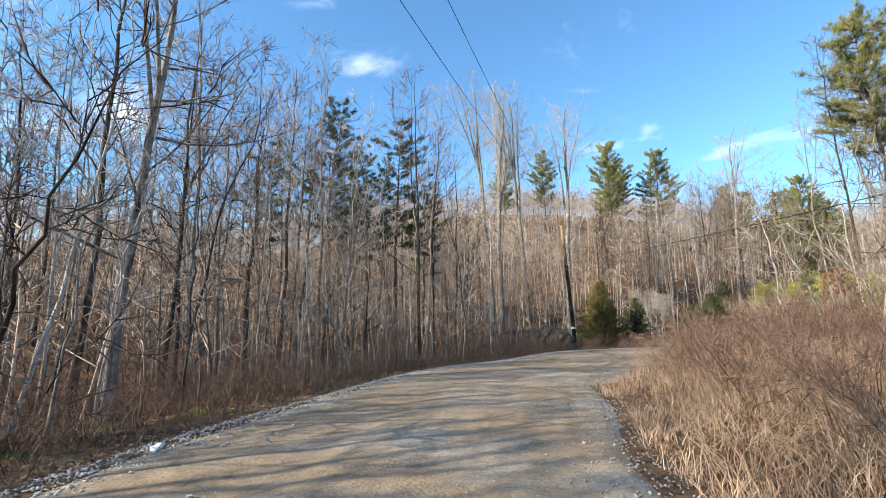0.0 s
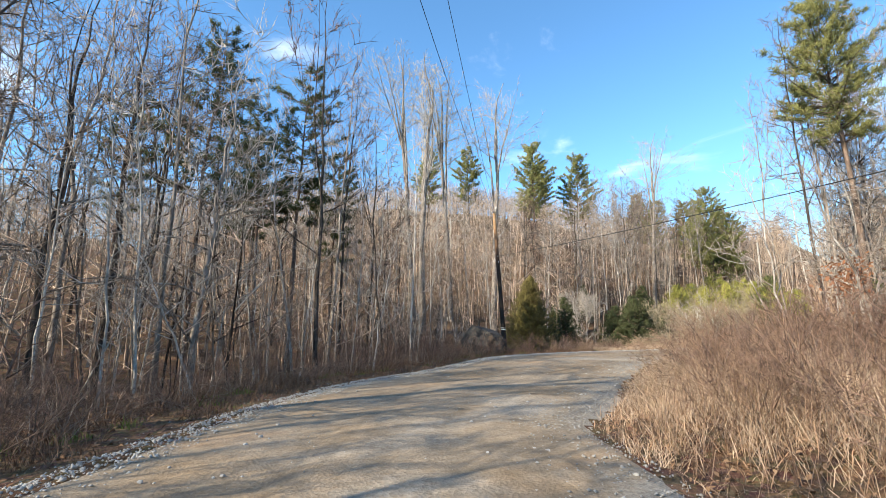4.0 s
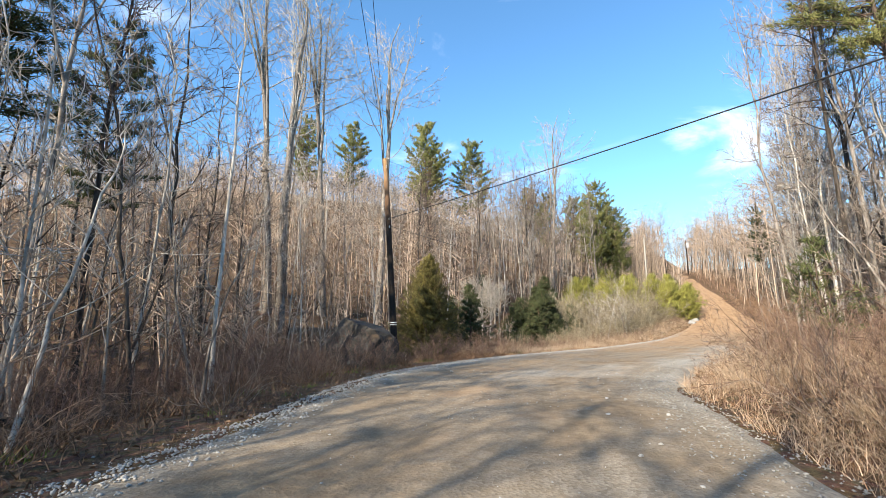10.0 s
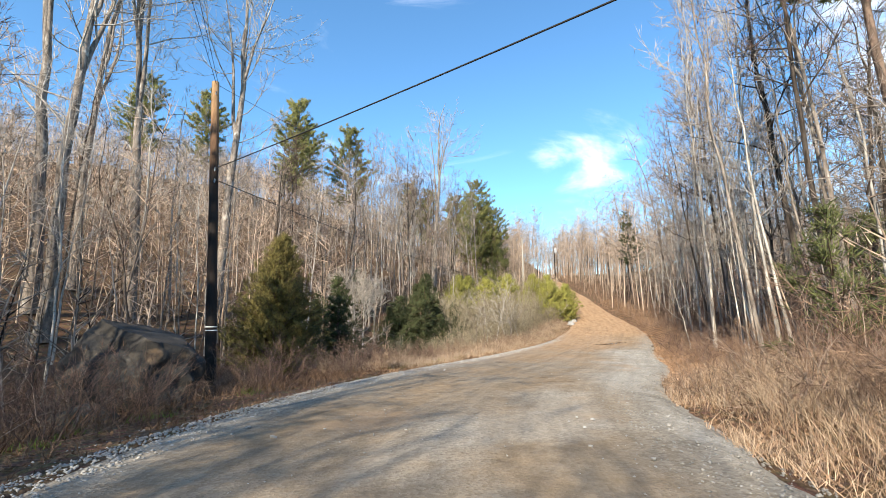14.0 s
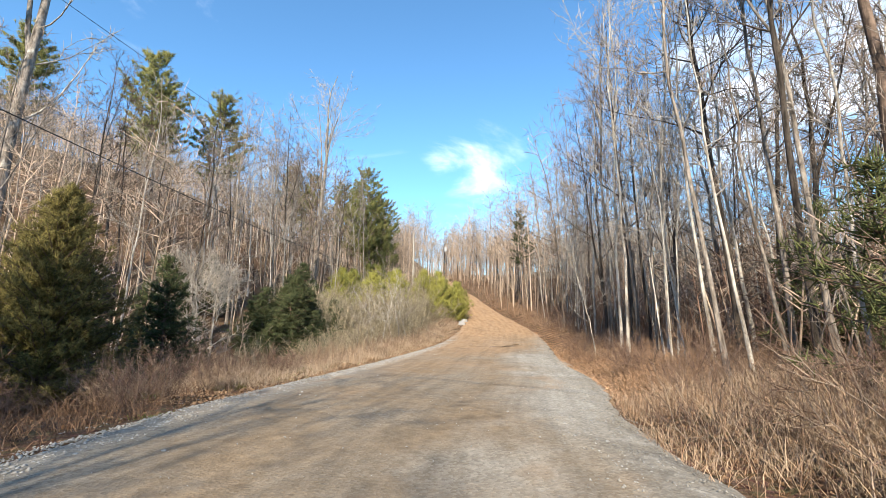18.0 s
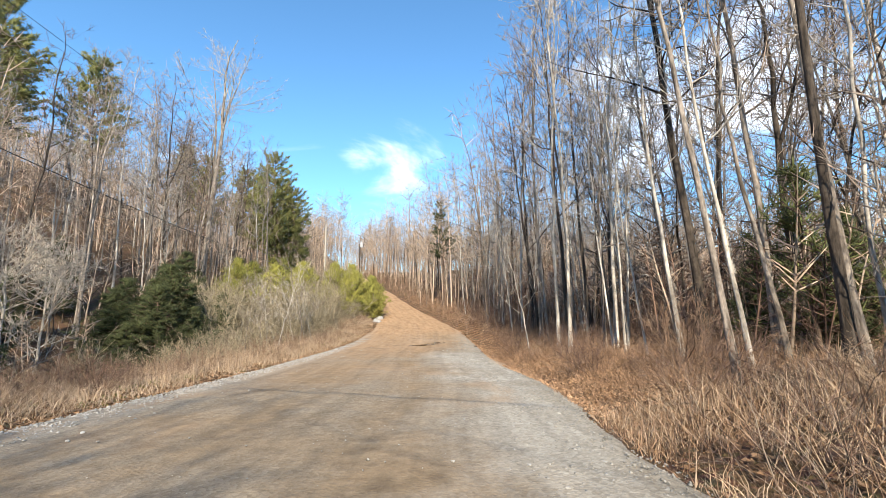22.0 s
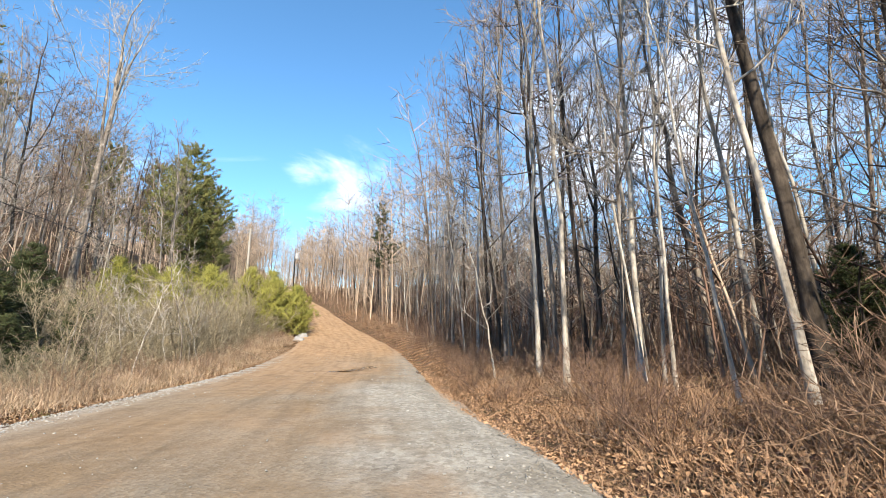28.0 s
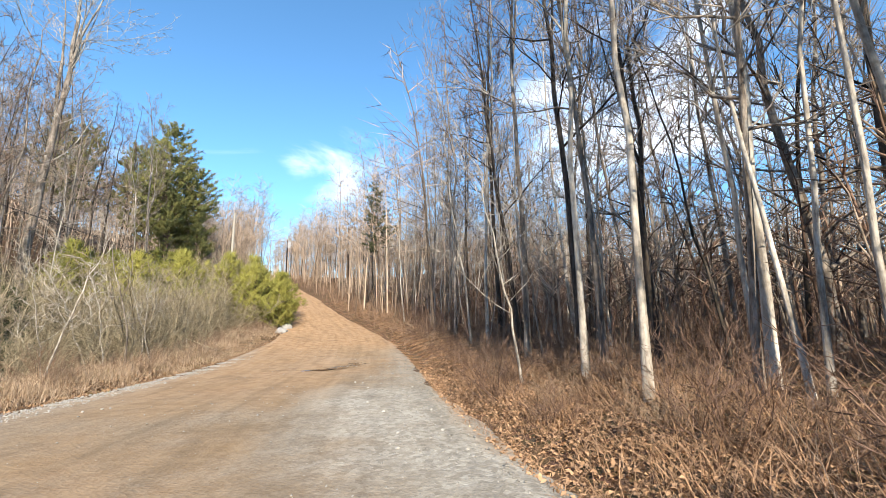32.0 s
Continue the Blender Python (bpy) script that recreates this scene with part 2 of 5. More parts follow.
def road_material():
    """Grey crushed stone and tan dust, wheel ways worn smooth, red clay where the hill road starts."""
    k = Nodes("gravel_road", 0.93, 0.2)
    uv = k.n.new("ShaderNodeUVMap")
    sep = k.n.new("ShaderNodeSeparateXYZ")
    k.l.new(uv.outputs["UV"], sep.inputs["Vector"])
    u, v = sep.outputs["X"], sep.outputs["Y"]
    wob = k.math("MULTIPLY", k.math("SUBTRACT", k.noise(0.28, 3), 0.5), 1.6)
    lat = k.math("ADD", u, wob)
    grit = k.noise(38, 6, 0.75)
    speck = k.n.new("ShaderNodeTexVoronoi")
    speck.inputs["Scale"].default_value = 26.0
    k.l.new(k.pos(), speck.inputs["Vector"])
    stone = k.ramp(speck.outputs["Color"], (0.25, (0.13, 0.112, 0.088)), (0.75, (0.35, 0.312, 0.252)))
    stone = k.mix(0.45, stone, k.ramp(grit, (0.35, (0.165, 0.14, 0.108)), (0.65, (0.35, 0.305, 0.24))))
    dirt = k.ramp(k.noise(5, 7, 0.65), (0.3, (0.165, 0.112, 0.066)), (0.7, (0.32, 0.232, 0.142)))
    clay = k.ramp(k.noise(3, 7, 0.65), (0.3, (0.27, 0.16, 0.085)), (0.7, (0.45, 0.30, 0.175)))
    band = k.math("ABSOLUTE", lat)
    tracks = k.ramp(k.math("DIVIDE", band, 4.0), (0.08, 0.75), (0.22, 1.0), (0.52, 0.95), (0.70, 0.25), (0.9, 0.0))
    worn = k.math("MULTIPLY", tracks, k.ramp(k.noise(0.5, 5, 0.6, (1, 1, 1)), (0.32, 0.3), (0.62, 0.95)))
    base = k.mix(worn, stone, dirt)
    run = k.add("ShaderNodeMapping", Scale=(3.2, 0.22, 1.0))
    k.l.new(uv.outputs["UV"], run.inputs["Vector"])
    streak = k.add("ShaderNodeTexNoise", Scale=1.0, Detail=5, Roughness=0.6)
    k.l.new(run.outputs["Vector"], streak.inputs["Vector"])
    blot = k.math("ADD", v, k.math("MULTIPLY", k.math("SUBTRACT", k.noise(0.16, 4), 0.5), 26.0))
    far = k.ramp(k.math("DIVIDE", blot, 100.0), (0.24, 0.0), (0.42, 0.7), (0.55, 1.0))
    inner = k.ramp(k.math("DIVIDE", k.math("ADD", lat, 4.0), 8.0), (0.22, 0.12), (0.46, 1.0))
    beyond = k.ramp(k.math("DIVIDE", blot, 100.0), (0.38, 0.0), (0.52, 1.0))
    redden = k.math("MAXIMUM", k.math("MULTIPLY", far, inner), beyond)
    pale = k.ramp(k.noise(0.42, 5, 0.6, (1, 0.6, 1)), (0.53, 0.0), (0.65, 0.6))
    lane = k.ramp(k.math("DIVIDE", k.math("ADD", lat, 4.0), 8.0), (0.1, 1.0), (0.5, 0.55), (0.75, 0.15))
    base = k.mix(k.math("MULTIPLY", pale, lane), base, k.mix(0.5, k.ramp(speck.outputs["Color"], (0.2, (0.21, 0.19, 0.158)), (0.8, (0.51, 0.475, 0.41))), (0.40, 0.362, 0.30)))
    base = k.mix(redden, base, clay)
    heap = k.ramp(k.math("DIVIDE", k.math("ADD", lat, 4.0), 8.0), (0.06, 1.0), (0.25, 0.9), (0.38, 0.0))
    reach = k.ramp(k.math("DIVIDE", blot, 60.0), (0.34, 0.0), (0.46, 1.0), (0.60, 1.0), (0.70, 0.0))
    rim = k.ramp(k.math("DIVIDE", k.math("ABSOLUTE", u), 4.0), (0.66, 0.0), (0.82, 0.75))
    loose = k.math("MAXIMUM", k.math("MULTIPLY", heap, reach), k.math("MULTIPLY", rim, k.ramp(k.noise(1.3, 4), (0.35, 0.3), (0.6, 1.0))))
    pebble = k.n.new("ShaderNodeTexVoronoi")
    pebble.inputs["Scale"].default_value = 14.0
    k.l.new(k.pos(), pebble.inputs["Vector"])
    base = k.mix(k.math("MULTIPLY", k.math("MULTIPLY", loose, k.ramp(k.noise(0.8, 5, 0.65), (0.38, 0.35), (0.58, 1.0))), 0.75), base, k.mix(0.5, k.ramp(pebble.outputs["Color"], (0.2, (0.20, 0.185, 0.16)), (0.8, (0.60, 0.565, 0.50))), k.ramp(grit, (0.35, (0.24, 0.22, 0.19)), (0.65, (0.52, 0.485, 0.42)))))
    base = k.mix(0.45, base, k.ramp(streak.outputs["Fac"], (0.32, 0.62), (0.5, 1.0), (0.68, 1.32)), "MULTIPLY")
    damp = k.ramp(k.noise(0.9, 5, 0.65), (0.56, 1.0), (0.68, 0.74))
    base = k.mix(0.8, base, damp, "MULTIPLY")
    spots = k.ramp(k.noise(0.55, 4, 0.5, (1, 0.5, 1)), (0.60, 0.0), (0.68, 0.35))
    base = k.mix(spots, base, clay)
    return k.color(base).bump(k.mix(0.5, grit, speck.outputs["Distance"]), 0.7, 0.02).m


M_GROUND, M_ROAD = ground_material(), road_material()


def rock_material():
    k = Nodes("boulder_stone", 0.9, 0.2)
    n = k.noise(2.5, 9, 0.65)
    base = k.ramp(n, (0.3, (0.024, 0.022, 0.02)), (0.6, (0.07, 0.063, 0.055)), (0.82, (0.19, 0.16, 0.125)))
    rust = k.ramp(k.noise(0.9, 4), (0.64, 0.0), (0.74, 0.6))
    return k.color(k.mix(rust, base, (0.42, 0.27, 0.15))).bump(n, 0.9, 0.12).m


M_ROCK = rock_material()


def pole_material():
    k = Nodes("creosoted_pole", 0.85, 0.2)
    grain = k.noise(16, 6, 0.6, (1, 1, 0.05), True)
    z = k.n.new("ShaderNodeSeparateXYZ")
    k.l.new(k.pos((1, 1, 1), True), z.inputs["Vector"])
    up = k.math("ADD", k.math("DIVIDE", z.outputs["Z"], 10.5), k.math("MULTIPLY", k.math("SUBTRACT", grain, 0.5), 0.12))
    tone = k.ramp(up, (0.0, (0.022, 0.018, 0.015)), (0.66, (0.03, 0.022, 0.017)), (0.82, (0.18, 0.10, 0.055)), (1.0, (0.46, 0.28, 0.14)))
    return k.color(k.mix(0.6, tone, k.ramp(grain, (0.3, 0.6), (0.7, 1.2)), "MULTIPLY")).bump(grain, 0.5, 0.01).m


M_POLE = pole_material()
M_POLE_GREY = plain("weathered_pole", (0.30, 0.27, 0.23), (0.48, 0.44, 0.38), island=False)
M_WIRE = plain("cable_black", (0.02, 0.02, 0.02), (0.04, 0.04, 0.04), 0.6)
M_METAL = plain("galvanised_metal", (0.42, 0.43, 0.44), (0.6, 0.6, 0.6), 0.45, spec=0.5)
M_WHITE = plain("white_plastic", (0.75, 0.75, 0.72), (0.85, 0.85, 0.82), 0.5, island=False)

# ---- ground plan ----
# centre of the road: x, y, z, half width
ROAD = np.array([
    (60, -24, 1.6, 3.2), (38, -15, 0.9, 3.2), (20, -8, 0.45, 3.3), (10, -4.3, 0.2, 3.3), (4, -2.2, 0.05, 3.2), (-0.04, -1.03, 0.0, 3.05),
    (-4.96, 0.62, -0.08, 2.85), (-8.47, 2.69, -0.13, 2.85), (-12.06, 4.69, -0.22, 2.75), (-14.29, 7.12, -0.28, 3.15), (-16.34, 9.93, -0.33, 3.1),
    (-18.36, 12.63, -0.31, 3.17), (-20.12, 15.04, -0.33, 3.3), (-21.51, 18.17, -0.41, 3.43), (-22.61, 22.43, -0.48, 3.5), (-23.35, 28.43, -0.57, 3.7),
    (-24.41, 34.61, -0.62, 3.5), (-25.57, 43.97, -0.45, 3.32), (-26.96, 52.24, 0.23, 2.74), (-29.84, 61.1, 1.35, 2.22), (-34.5, 72.96, 3.35, 1.69),
    (-43.0, 91.85, 6.8, 1.5), (-54.5, 116, 11.2, 1.6), (-66, 138, 13.6, 1.8), (-78, 162, 14.6, 1.8)])


def spline(points, step=0.9):
    """Catmull-Rom through the rows, resampled."""
    rows = np.vstack([2 * points[0] - points[1], points, 2 * points[-1] - points[-2]])
    out = []
    for a, b, c, d in zip(rows, rows[1:], rows[2:], rows[3:]):
        n = max(2, int(np.linalg.norm(c[:2] - b[:2]) / step))
        t = (np.arange(n) / n)[:, None]
        out.append(0.5 * (2 * b + (c - a) * t + (2 * a - 5 * b + 4 * c - d) * t**2 + (3 * b - 3 * c + d - a) * t**3))
    out.append(points[-1:])
    return np.vstack(out)


LINE = spline(ROAD)
LINE_X, LINE_Y = LINE[None, :, 0].astype(np.float32), LINE[None, :, 1].astype(np.float32)
TANGENT = np.gradient(LINE[:, :2], axis=0)
TANGENT /= np.linalg.norm(TANGENT, axis=1)[:, None]


def beside(x, y):
    """For places: index of the nearest centre row, metres outside the road's edge (negative on it), side (+1 left of travel)."""
    p = np.stack([np.ravel(x), np.ravel(y)], 1).astype(float)
    near = np.empty(len(p), int)
    for i in range(0, len(p), 20000):
        q = p[i : i + 20000].astype(np.float32)
        d = (q[:, :1] - LINE_X) ** 2 + (q[:, 1:] - LINE_Y) ** 2
        near[i : i + 20000] = d.argmin(1)
    off = p - LINE[near, :2]
    tan = TANGENT[near]
    side = np.sign(tan[:, 0] * off[:, 1] - tan[:, 1] * off[:, 0])
    return near, np.hypot(*off.T) - LINE[near, 3], side


def waves(x, y):
    return (np.sin(x * 0.9 + 1.3 * np.sin(y * 0.7)) * np.sin(y * 1.1 + 0.6) * 0.5 + np.sin(x * 0.31 + 2) * np.sin(y * 0.27 + 1) + 0.35 * np.sin(2.7 * x + y) * np.sin(2.3 * y - x))


def height(x, y):
    """The ground's height at places."""
    shape = np.shape(x)
    x, y = np.ravel(x).astype(float), np.ravel(y).astype(float)
    near, e, side = beside(x, y)
    base = LINE[near, 2]
    along = LINE[near, 1]
    e0 = np.maximum(e, 0)
    up = np.clip((along - 30) / 15, 0, 1)
    bank = 0.18 * np.clip((e0 - 0.7) / 2.5, 0, 1) - 0.10 * np.exp(-(((e0 - 0.6) / 0.5) ** 2))
    left = bank + 0.15 * np.maximum(e0 - 11 + 2 * up, 0) + 0.27 * np.clip((y + 25) / 45, 0.2, 1) * np.maximum(e0 - 16, 0) - up * 0.9 * np.exp(-(((e0 - 8) / 4) ** 2))
    left = np.where(left > 20, 20 + 22 * np.tanh((left - 20) / 40), left)
    right = bank * 1.5 + 0.22 * np.clip((e0 - 1.5) / 3, 0, 1) + 0.02 * e0 + 0.14 * np.maximum(e0 - 26, 0)
    right = np.where(right > 9, 9 + 14 * np.tanh((right - 9) / 30), right)
    dip = np.clip((46 - y) / 14, 0, 1) * np.clip((e0 - 0.8) / 5.5, 0, 1)
    left = left - 1.15 * dip
    z = base + np.where(side > 0, left, right)
    z += waves(x, y) * (0.05 * np.clip(e0 / 2, 0, 1) + 0.012 * np.clip(e0 - 10, 0, 60))
    z -= np.where(e < 0, 0.05 * np.clip(-e / 0.3, 0, 1), 0)
    return z.reshape(shape)


def zat(x, y):
    return float(height(np.array([x]), np.array([y]))[0])


def mesh(name, verts, faces, material=None, smooth=False):
    """A mesh from arrays; faces all of one size, or a list."""
    me = bpy.data.meshes.new(name)
    verts = np.asarray(verts, np.float32).reshape(-1, 3)
    faces = np.asarray(faces, np.int32)
    n, k = faces.shape
    me.vertices.add(len(verts))
    me.vertices.foreach_set("co", verts.ravel())
    me.loops.add(n * k)
    me.loops.foreach_set("vertex_index", faces.ravel())
    me.polygons.add(n)
    me.polygons.foreach_set("loop_start", np.arange(n, dtype=np.int32) * k)
    me.polygons.foreach_set("loop_total", np.full(n, k, np.int32))
    me.update(calc_edges=True)
    if smooth:
        me.polygons.foreach_set("use_smooth", np.ones(n, bool))
    if material:
        me.materials.append(material)
    return me


def part(name, data, parent, label=""):
    """One mesh object under a thing or a part."""
    ob = new(name, data)
    ob.parent = parent
    return tagged(ob, label)


def thing(name, x, y, z, label, category, group="", kind="", data=None):
    ob = new(name, data)
    ob.location = (x, y, z)
    return tagged(ob, label, category, group, kind)


def grid_axis(fine_lo, fine_hi, step, lo, hi):
    mid = list(np.arange(fine_lo, fine_hi + 1e-6, step))
    down, up, s = [], [], step
    v = fine_lo
    while v > lo:
        s = min(s * 1.18, 40)
        v -= s
        down.append(v)
    v, s = fine_hi, step
    while v < hi:
        s = min(s * 1.18, 40)
        v += s
        up.append(v)
    return np.array(down[::-1] + mid + up)


def build_ground():
    xs, ys = grid_axis(-44, 6, 0.45, -900, 900), grid_axis(-12, 66, 0.45, -900, 900)
    gx, gy = np.meshgrid(xs, ys)
    gz = height(gx, gy)
    n, m = gx.shape
    ids = np.arange(n * m).reshape(n, m)
    faces = np.stack([ids[:-1, :-1], ids[:-1, 1:], ids[1:, 1:], ids[1:, :-1]], -1).reshape(-1, 4)
    me = mesh("ground", np.stack([gx, gy, gz], -1), faces, M_GROUND, True)
    tagged(new("ground", me), "leaf-littered woodland floor rising to wooded hills", "ground", kind="structure")


def build_road():
    """The road as a strip with a slight crown, ragged edges and shallow wheel ways."""
    lats = np.linspace(-1.08, 1.08, 33)
    rng = np.random.default_rng(5)
    n = len(LINE)
    wob = np.convolve(rng.normal(0, 1, n + 8), np.ones(9) / 9, "valid") * 0.35
    wob2 = np.convolve(rng.normal(0, 1, n + 8), np.ones(9) / 9, "valid") * 0.35
    normal = np.stack([-TANGENT[:, 1], TANGENT[:, 0]], 1)
    rows, uv = [], []
    length = np.r_[0, np.cumsum(np.hypot(*np.diff(LINE[:, :2], axis=0).T))]
    for lat in lats:
        extra = np.where(lat > 0, wob, wob2) * abs(lat) ** 3
        d = lat * LINE[:, 3] + np.sign(lat) * extra
        xy = LINE[:, :2] + normal * d[:, None]
        z = LINE[:, 2] + 0.05 * (1 - lat**2) - 0.03 * np.exp(-(((abs(d) - 0.85) / 0.35) ** 2)) + 0.003 * waves(xy[:, 0] * 3, xy[:, 1] * 3)
        z -= 0.10 * max(0, abs(lat) - 0.97) / 0.11
        rows.append(np.column_stack([xy, z]))
        uv.append(np.column_stack([d, LINE[:, 1]]))
    v, uv = np.stack(rows, 1), np.stack(uv, 1)
    ids = np.arange(n * len(lats)).reshape(n, len(lats))
    faces = np.stack([ids[:-1, :-1], ids[1:, :-1], ids[1:, 1:], ids[:-1, 1:]], -1).reshape(-1, 4)[:, ::-1]
    me = mesh("road", v, faces, M_ROAD, True)
    layer = me.uv_layers.new(name="UVMap")
    layer.data.foreach_set("uv", uv.reshape(-1, 2)[faces.ravel()].astype(np.float32).ravel())
    return tagged(new("road", me), "gravel and dirt country road turning to red clay uphill", "road", kind="structure")


build_ground()
ROAD_OB = build_road()


# ---- tools for growing things ----
class Tubes:
    """Collects tapered tubes; sides 3 to 10; a radius of 0 at the tip closes it."""

    def __init__(self):
        self.v, self.f, self.n = [], [], 0

    def tube(self, pts, radii, sides):
        pts = np.asarray(pts, float)
        k = len(pts)
        tan = np.gradient(pts, axis=0)
        tan /= np.linalg.norm(tan, axis=1)[:, None] + 1e-9
        ref = np.where(np.abs(tan[:, 2:]) > 0.9, (1.0, 0, 0), (0, 0, 1.0))
        a = np.cross(tan, ref)
        a /= np.linalg.norm(a, axis=1)[:, None] + 1e-9
        b = np.cross(tan, a)
        ang = np.arange(sides) * 2 * np.pi / sides
        ring = pts[:, None] + np.asarray(radii)[:, None, None] * (np.cos(ang)[None, :, None] * a[:, None] + np.sin(ang)[None, :, None] * b[:, None])
        self.v.append(ring.reshape(-1, 3))
        ids = self.n + np.arange(k * sides).reshape(k, sides)
        nxt = np.roll(ids, -1, 1)
        q = np.stack([ids[:-1], nxt[:-1], nxt[1:], ids[1:]], -1).reshape(-1, 4)
        self.f.append(np.vstack([q[:, [0, 1, 2]], q[:, [0, 2, 3]]]))
        self.n += k * sides

    def spikes(self, base, tip, r):
        """Many three-sided spikes at once: base, tip rows, base radius."""
        base, tip = np.asarray(base, float), np.asarray(tip, float)
        if not len(base):
            return
        d = tip - base
        d /= np.linalg.norm(d, axis=1)[:, None] + 1e-9
        a = np.cross(d, (0.3, 0.2, 0.93))
        a /= np.linalg.norm(a, axis=1)[:, None] + 1e-9
        b = np.cross(d, a)
        r = np.broadcast_to(np.asarray(r, float), (len(base),))[:, None]
        c, s = -0.5, 0.866
        v = np.stack([base + a * r, base + (c * a + s * b) * r, base + (c * a - s * b) * r, tip], 1).reshape(-1, 3)
        i = self.n + 4 * np.arange(len(base))[:, None]
        self.v.append(v)
        self.f.append(np.vstack([i + [0, 1, 3], i + [1, 2, 3], i + [2, 0, 3]]))
        self.n += len(v)

    def mesh(self, name, material, smooth=False):
        return mesh(name, np.vstack(self.v), np.vstack(self.f), material, smooth)


def unit(v):
    return v / (np.linalg.norm(v, axis=-1, keepdims=True) + 1e-9)


def bough(rng, start, way, length, bend, k):
    """A wandering line of k points."""
    pts, d = [np.array(start, float)], unit(np.array(way, float))
    for _ in range(k - 1):
        d = unit(d + rng.normal(0, bend, 3) + (0, 0, 0.07))
        pts.append(pts[-1] + d * length / (k - 1))
    return np.array(pts)


def grow(seed, tall, r0, first=0.35, count=26, spread=0.28, rise=0.75, lean=(0, 0), forks=0, dense=1.0, wander=0.012, twig=0.019):
    """A bare broad-leaved tree: (trunk, limbs, twigs) as Tubes. rise: how steeply limbs go up; forks: leaders that split the trunk."""
    rng = np.random.default_rng(seed)
    trunk, limbs, fine = Tubes(), Tubes(), Tubes()
    k = 14
    t = np.linspace(0, 1, k)
    sway = np.cumsum(rng.normal(0, wander * tall, (k, 2)), 0) * t[:, None]
    axis = np.column_stack([sway[:, 0] + lean[0] * tall * t**1.3, sway[:, 1] + lean[1] * tall * t**1.3, tall * t])
    rad = r0 * (1 - t * 0.93) ** 0.85
    rad[0] *= 1.35
    rad[1] *= 1.05
    trunk.tube(axis, rad, 8)
    leaders = [(axis, rad)]
    for i in range(forks):
        at = rng.uniform(0.42, 0.62)
        p = np.array([np.interp(at, t, axis[:, j]) for j in range(3)])
        ang = rng.uniform(0, 6.28)
        side = np.array([np.cos(ang) * 0.36, np.sin(ang) * 0.36, 1])
        line = bough(rng, p, side, tall * (1 - at) * 0.95, 0.07, 9)
        rr = np.interp(at, t, rad) * 0.7 * (1 - np.linspace(0, 1, 9) * 0.94)
        trunk.tube(line, rr, 6)
        leaders.append((line, rr))
    tw_a, tw_b, tw_r = [], [], []
    for i in range(count):
        line, rr = leaders[i % len(leaders)] if forks else leaders[0]
        lo = first if line is axis else 0.15
        s = lo + (0.98 - lo) * ((i + rng.uniform(0, 1)) / count) ** 0.9
        u = np.linspace(0, 1, len(line))
        p = np.array([np.interp(s, u, line[:, j]) for j in range(3)])
        pr = np.interp(s, u, rr)
        ang = i * 2.4 + rng.uniform(-0.6, 0.6)
        way = np.array([np.cos(ang), np.sin(ang), rise * rng.uniform(0.1, 1.35)])
        long = tall * spread * (1.12 - s) * rng.uniform(0.55, 1.2) + 0.5
        b = bough(rng, p, way, long, 0.17, 6)
        br = min(pr * 0.45, 0.012 + 0.0066 * long) * (1 - np.linspace(0, 1, 6) * 0.86)
        limbs.tube(b, br, 4)
        subs = max(3, int(long * 1.9 * dense) + 1)
        w = np.linspace(0, 1, 6)
        for j in range(subs):
            q = rng.uniform(0.18, 1.0)
            p2 = np.array([np.interp(q, w, b[:, j2]) for j2 in range(3)])
            d2 = unit(unit(b[-1] - b[0]) * 0.85 + rng.normal(0, 0.5, 3) + (0, 0, 0.22))
            l2 = long * rng.uniform(0.22, 0.5) * (1.25 - q) + 0.3
            c = bough(rng, p2, d2, l2, 0.22, 4)
            limbs.tube(c, min(0.009 + 0.004 * l2, 0.016) * np.array([1, 0.75, 0.5, 0.12]), 3)
            m = max(3, int(4 * dense + l2 * 2))
            at = rng.uniform(0.1, 1.0, m) * 3
            k3 = np.minimum(at.astype(int), 2)
            a = c[k3] + (c[k3 + 1] - c[k3]) * (at - k3)[:, None]
            tw_a.append(a)
            tw_b.append(a + unit(unit(c[-1] - c[0]) + rng.normal(0, 0.6, (m, 3)) + (0, 0, 0.15)) * rng.uniform(0.35, 1.0, (m, 1)) * (0.4 + 0.3 * l2))
            tw_r.append(np.full(m, twig * 0.5))
    fine.spikes(np.vstack(tw_a), np.vstack(tw_b), np.concatenate(tw_r))
    return trunk, limbs, fine


def bare_tree(name, label, mats, group, **kw):
    """A template of a bare tree: thing > trunk, limbs, twigs."""
    trunk, limbs, fine = grow(**kw)
    ob = thing(name, 0, 0, 0, label, "tree", group)
    part("trunk", trunk.mesh("trunk", mats[0], True), ob)
    part("crown", limbs.mesh("crown", mats[1], True), ob, "bare spreading limbs")
    tagged(part("twig_mass", fine.mesh("twig_mass", mats[2]), ob, "fine bare twigs"), kind="stuff")
    return ob


def needle_tufts(rng, pts, ways, size, per, thin=0.012):
    """Needle sprays: short spikes fanned round points, as one Tubes."""
    out = Tubes()
    n = len(pts) * per
    base = np.repeat(pts, per, 0) + rng.normal(0, size * 0.18, (n, 3))
    d = unit(np.repeat(ways, per, 0) * 0.7 + rng.normal(0, 0.75, (n, 3)))
    out.spikes(base, base + d * size * rng.uniform(0.6, 1.25, (n, 1)), thin)
    return out


